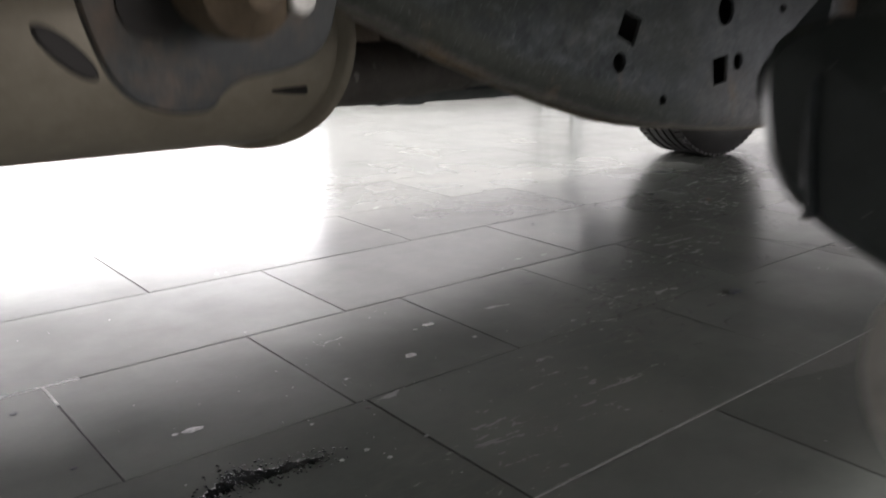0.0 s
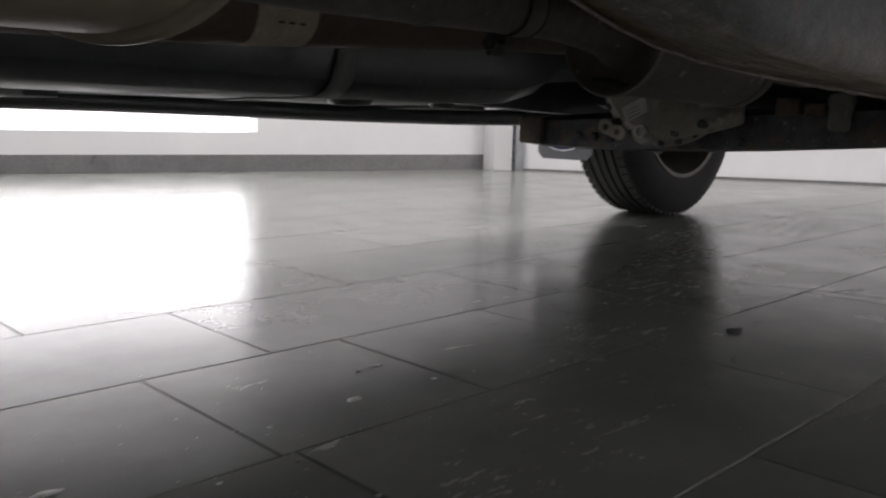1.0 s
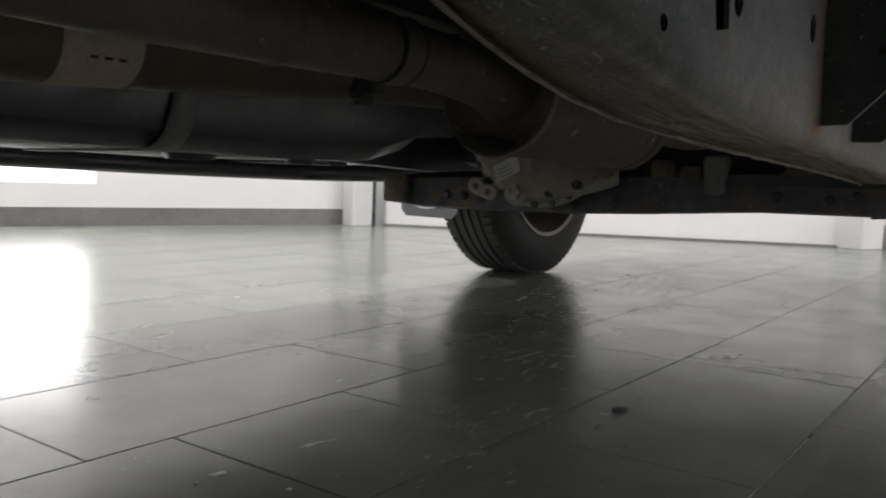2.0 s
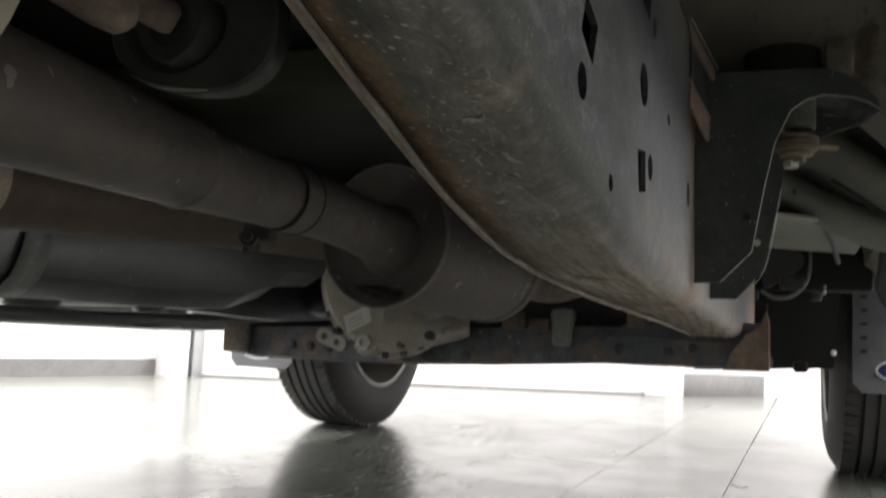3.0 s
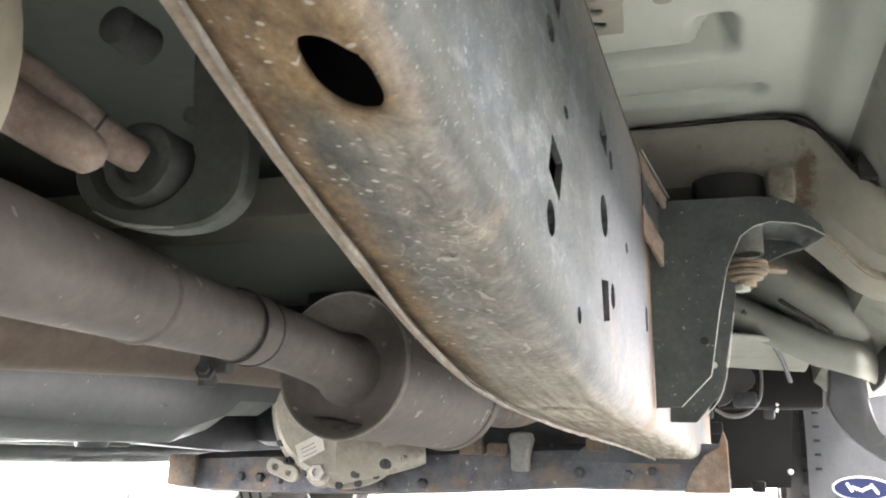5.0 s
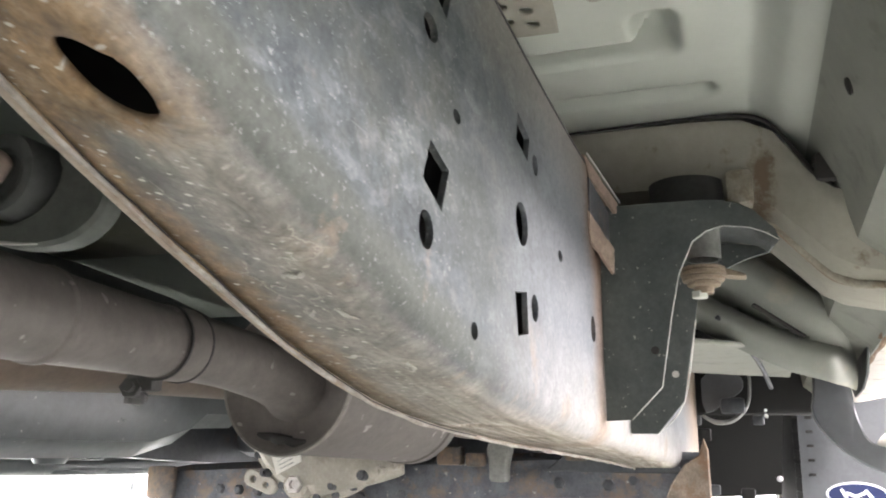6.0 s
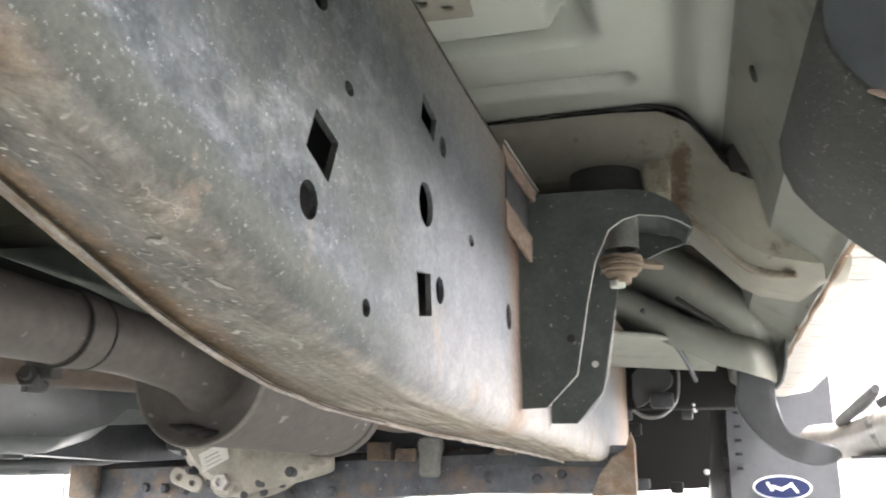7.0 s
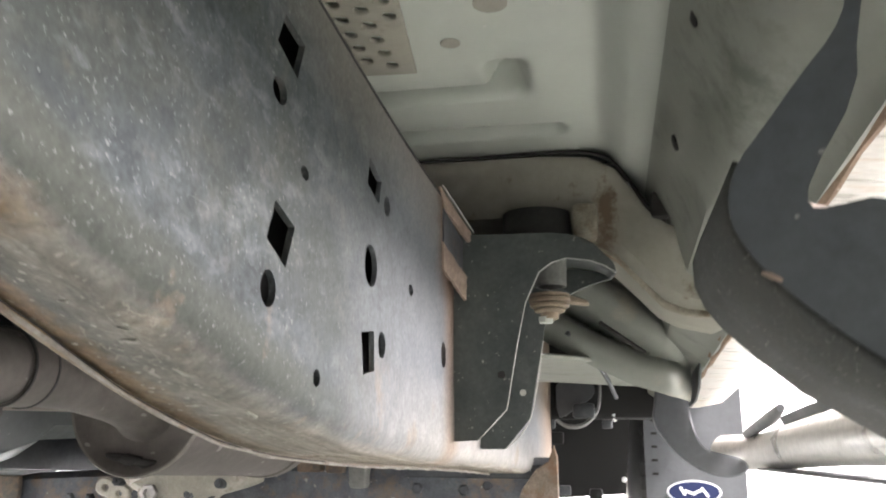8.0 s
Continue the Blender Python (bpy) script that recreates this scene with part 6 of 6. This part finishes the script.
for crumb in ((0.734, 0.867, 0.0030), (0.785, 0.784, 0.0032), (0.514, 0.692, 0.0036), (0.449, 0.606, 0.0030), (0.459, 0.576, 0.0028), (0.414, 0.605, 0.0026), (0.522, 0.587, 0.0026), (0.542, 0.781, 0.0024), (0.169, 0.960, 0.0040), (0.181, 0.779, 0.0034), (0.435, 0.699, 0.0022)):
    chip(crumb[0], crumb[1], (crumb[2] * 1.3, crumb[2], 0.0008), DEBRIS if crumb[2] < 0.0033 else CROSS, "crumb", "small crumb of grit lying on the dark floor")
chip(1.302, 0.641, (0.020, 0.010, 0.003), CROSS, "dirt_clod", "dark crumb of dirt lying on the floor")
chip(1.977, 1.123, (0.03, 0.012, 0.004), CROSS, "dirt_clod", "dark flat smear of dirt on the floor")

# oil spill with droplets
rnd = random.Random(5)
blobs = [(0.285, 0.643, 0.014), (0.30, 0.655, 0.018), (0.318, 0.668, 0.014), (0.332, 0.645, 0.017), (0.348, 0.638, 0.013), (0.368, 0.640, 0.011), (0.388, 0.634, 0.010), (0.402, 0.634, 0.006), (0.262, 0.636, 0.012), (0.318, 0.632, 0.012)]
SPILL = [(0.232, 0.620, 0.002), (0.248, 0.624, 0.008), (0.266, 0.632, 0.010), (0.284, 0.640, 0.012), (0.300, 0.646, 0.019), (0.316, 0.643, 0.022), (0.332, 0.637, 0.013), (0.350, 0.631, 0.008), (0.368, 0.632, 0.010), (0.386, 0.626, 0.009), (0.402, 0.624, 0.002)]
bm = bmesh.new()
rows = []
n = 120
for i in range(n + 1):
    q = i / n * (len(SPILL) - 1)
    k = min(int(q), len(SPILL) - 2)
    x, y, r = (SPILL[k][j] + (SPILL[k + 1][j] - SPILL[k][j]) * (q - k) for j in range(3))
    up, low = r * rnd.uniform(0.5, 1.2), r * rnd.uniform(0.45, 1.25)
    rows.append([bm.verts.new(c) for c in ((x, y - low, 0.0002), (x, y - 0.8 * low, 0.00055), (x, y + 0.8 * up, 0.00055), (x, y + up, 0.0002))])
for p, q in zip(rows, rows[1:]):
    for k in range(3):
        bm.faces.new((p[k], p[k + 1], q[k + 1], q[k]))
tagged(part("oil_spill", bm, WET, angle=20), "black glossy oil spill with ragged edges on the floor", "oil spill")
drops = bmesh.new()
for _ in range(260):
    bx, by, br = rnd.choice(blobs)
    x, y, r = bx + rnd.gauss(0, 0.017), by - 0.008 + rnd.gauss(0, 0.013), rnd.uniform(0.0008, 0.0024)
    res = bmesh.ops.create_icosphere(drops, subdivisions=1, radius=r)
    for v in res["verts"]:
        v.co = Vector((x + v.co.x, y + v.co.y, max(0.0002, v.co.z * 0.35 + 0.0004)))
tagged(part("oil_droplets", drops, WET), "tiny glossy oil droplets round the spill", "oil spill", kind="stuff")
grit = bmesh.new()
for _ in range(110):
    x, y = rnd.uniform(0.1, 2.2), rnd.uniform(0.25, 1.7)
    if rnd.random() < 0.5:
        x, y = rnd.gauss(0.5, 0.16), rnd.gauss(0.72, 0.12)
    r = rnd.uniform(0.0004, 0.0011)
    res = bmesh.ops.create_icosphere(grit, subdivisions=1, radius=r)
    for v in res["verts"]:
        v.co = Vector((x + v.co.x * rnd.uniform(0.8, 1.8), y + v.co.y, max(0.0002, v.co.z * 0.5 + 0.0004)))
tagged(part("grit", grit, DEBRIS), "fine grit and crumbs scattered over the tiles", "grit", kind="stuff")
for x0, x1 in ((0.35, 1.35), (1.38, 3.2)):
    bm = box(x0, x1, -0.0008, 0.0008, -0.0014, -0.0002)
    for v in bm.verts:
        v.co.y += ROW0 + SLANT * (v.co.x - 0.6)
    tagged(part("joint_filler", bm, JOINT_LIGHT, floor), "pale worn filler in a tile joint")

for x0, x1, y0, y1 in ((0.150, 0.255, 1.0088, 1.0132), (0.2062, 0.2098, 0.945, 1.008)):
    bm = box(x0, x1, y0, y1, -0.001, 0.0004)
    for v in bm.verts:
        x, y = v.co.x, v.co.y
        v.co.x, v.co.y = x - SLANT * (y - ROW0), y + SLANT * (x - 0.6)
    tagged(part("joint_filler", bm, FLAKE, floor), "white filler smeared in a tile joint")


def film(outline_rows):
    """A flat ragged film lying on the floor, from rows of (x, y) pairs."""
    bm = bmesh.new()
    rows = [[bm.verts.new((x, y, 0.00045)) for x, y in r] for r in outline_rows]
    for p, q in zip(rows, rows[1:]):
        for k in range(len(p) - 1):
            bm.faces.new((p[k], p[k + 1], q[k + 1], q[k]))
    return bm


def joint_y(x):
    return ROW0 + SLANT * (x - 0.6)


rows, e = [], 0.0
for i in range(120):
    x = 0.97 + i * 0.0070
    e = 0.9 * e + rnd.uniform(-0.0003, 0.0003)
    wide = 0.006 + 0.036 * min(1.0, i / 22, (119 - i) / 12)
    rows.append([(x, joint_y(x) - 0.002), (x, joint_y(x) - 0.5 * wide), (x, joint_y(x) - wide - e)])
tagged(part("dust_smear", film(rows), CAKED), "pale dried smear along a tile joint on the floor", "stain")
scuffs = bmesh.new()
for n in range(400):
    if n < 380:
        x = rnd.uniform(0.95, 2.15)
        y = rnd.gauss(0.70 + 0.36 * (x - 1.0), 0.075)
    else:
        x, y = rnd.gauss(0.80, 0.17), rnd.gauss(0.53, 0.075)
    a, length, wide = rnd.gauss(0.35, 0.5), rnd.uniform(0.010, 0.045) * (1 if n < 380 else 0.4), rnd.uniform(0.0012, 0.0042) * (1 if n < 380 else 0.6)
    bend = rnd.uniform(-0.25, 0.25) * length
    rows = []
    for k in range(6):
        t = k / 5 - 0.5
        u, v = t * length, bend * (1 - 4 * t * t)
        w = wide * (1 - 3.2 * t * t) * rnd.uniform(0.6, 1.3)
        cx, cy = x + u * math.cos(a) - v * math.sin(a), y + u * math.sin(a) + v * math.cos(a)
        rows.append([scuffs.verts.new((cx - s * w * math.sin(a), cy + s * w * math.cos(a), 0.0004)) for s in (-1, 1)])
    for p, q in zip(rows, rows[1:]):
        scuffs.faces.new((p[0], p[1], q[1], q[0]))
tagged(part("scuff_marks", scuffs, DUST), "faint wavy dusty scuff marks on the dark tiles", "stain", kind="stuff")
wiped = []
for i in range(60):
    t = i / 59
    x, y = 1.66 + 0.20 * t + 0.02 * math.sin(5 * t), 0.90 - 0.70 * t
    w = 0.006 + 0.010 * t * (1 - t) * 4 + rnd.uniform(-0.002, 0.002)
    wiped.append([(x - w, y), (x, y), (x + 0.6 * w, y)])
tagged(part("dust_smear", film(wiped), DUST), "faint pale wiped line across the tiles", "stain")
prints = bmesh.new()
for r in range(4):
    for k in range(10):
        x, y = 2.50 + 0.055 * k + 0.02 * r + rnd.uniform(-0.006, 0.006), 1.02 + 0.052 * r + 0.012 * k + rnd.uniform(-0.005, 0.005)
        w = rnd.uniform(0.006, 0.010)
        vs = [prints.verts.new((x + dx + 1.2 * dy, y + dy, 0.0004)) for dx, dy in ((-w, -0.020), (w, -0.018), (w, 0.019), (-w, 0.017))]
        prints.faces.new(vs)
for k in range(9):
    x, y, w = 1.77 + 0.024 * k + rnd.uniform(-0.004, 0.004), 0.872 - 0.006 * k + rnd.uniform(-0.006, 0.006), rnd.uniform(0.003, 0.005)
    vs = [prints.verts.new((x + dx + 0.9 * dy, y + dy, 0.0004)) for dx, dy in ((-w, -0.028), (w, -0.022), (w, 0.026), (-w, 0.024))]
    prints.faces.new(vs)
tagged(part("tyre_print", prints, DUST), "dusty tyre tread print on the floor", "stain", kind="stuff")

# ---- floor tiles, laid in rows along the vehicle ----
mesh_cache = {}


def tile_mesh(length):
    key = round(length, 3)
    if key not in mesh_cache:
        bm = box(-length / 2 + 0.0011, length / 2 - 0.0011, -PITCH / 2 + 0.0011, PITCH / 2 - 0.0011, -0.009, 0.0, 0.0007, 1)
        me = bpy.data.meshes.new("tile")
        bm.to_mesh(me)
        bm.free()
        me.materials.append(TILE)
        mesh_cache[key] = me
    return mesh_cache[key]


rest = []
for r in range(-16, 19):
    y = ROW0 + PITCH * (r + 0.5)
    off = OFFSETS.get(r, random.Random(r).choice((0.1, 0.3, 0.4, 0.5)))
    short = r == 1
    L = LONG / 2 if short else LONG
    k0, k1 = math.floor((-5.0 - off) / L), math.ceil((7.6 - off) / L)
    for k in range(k0, k1):
        x = off + L * (k + 0.5)
        if -0.2 < x < 4.6 and -1.2 < y < 4.4:
            t = new("tile", tile_mesh(L))
            t.parent = floor
            t.rotation_euler = (0, 0, SLANT)
            t.location = (x - SLANT * (y - ROW0), y + SLANT * (x - 0.6), random.Random(r * 99 + k).uniform(-0.0002, 0.0002))
        else:
            rest.append((x, y, L))
verts, faces = [], []
for x, y, L in rest:
    i = len(verts)
    hx, hy = L / 2 - 0.0011, PITCH / 2 - 0.0011
    verts += [(x - SLANT * (y - ROW0) + a * hx, y + SLANT * (x - 0.6) + b * hy, z) for z in (-0.009, 0.0) for a, b in ((-1, -1), (1, -1), (1, 1), (-1, 1))]
    faces += [tuple(i + j for j in f) for f in ((4, 5, 6, 7), (0, 1, 5, 4), (1, 2, 6, 5), (2, 3, 7, 6), (3, 0, 4, 7))]
me = bpy.data.meshes.new("tile_field")
me.from_pydata(verts, [], faces)
me.materials.append(TILE)
fld = new("tile_field", me)
fld.parent = floor
tagged(fld, "dark grey floor tiles further off", kind="stuff")
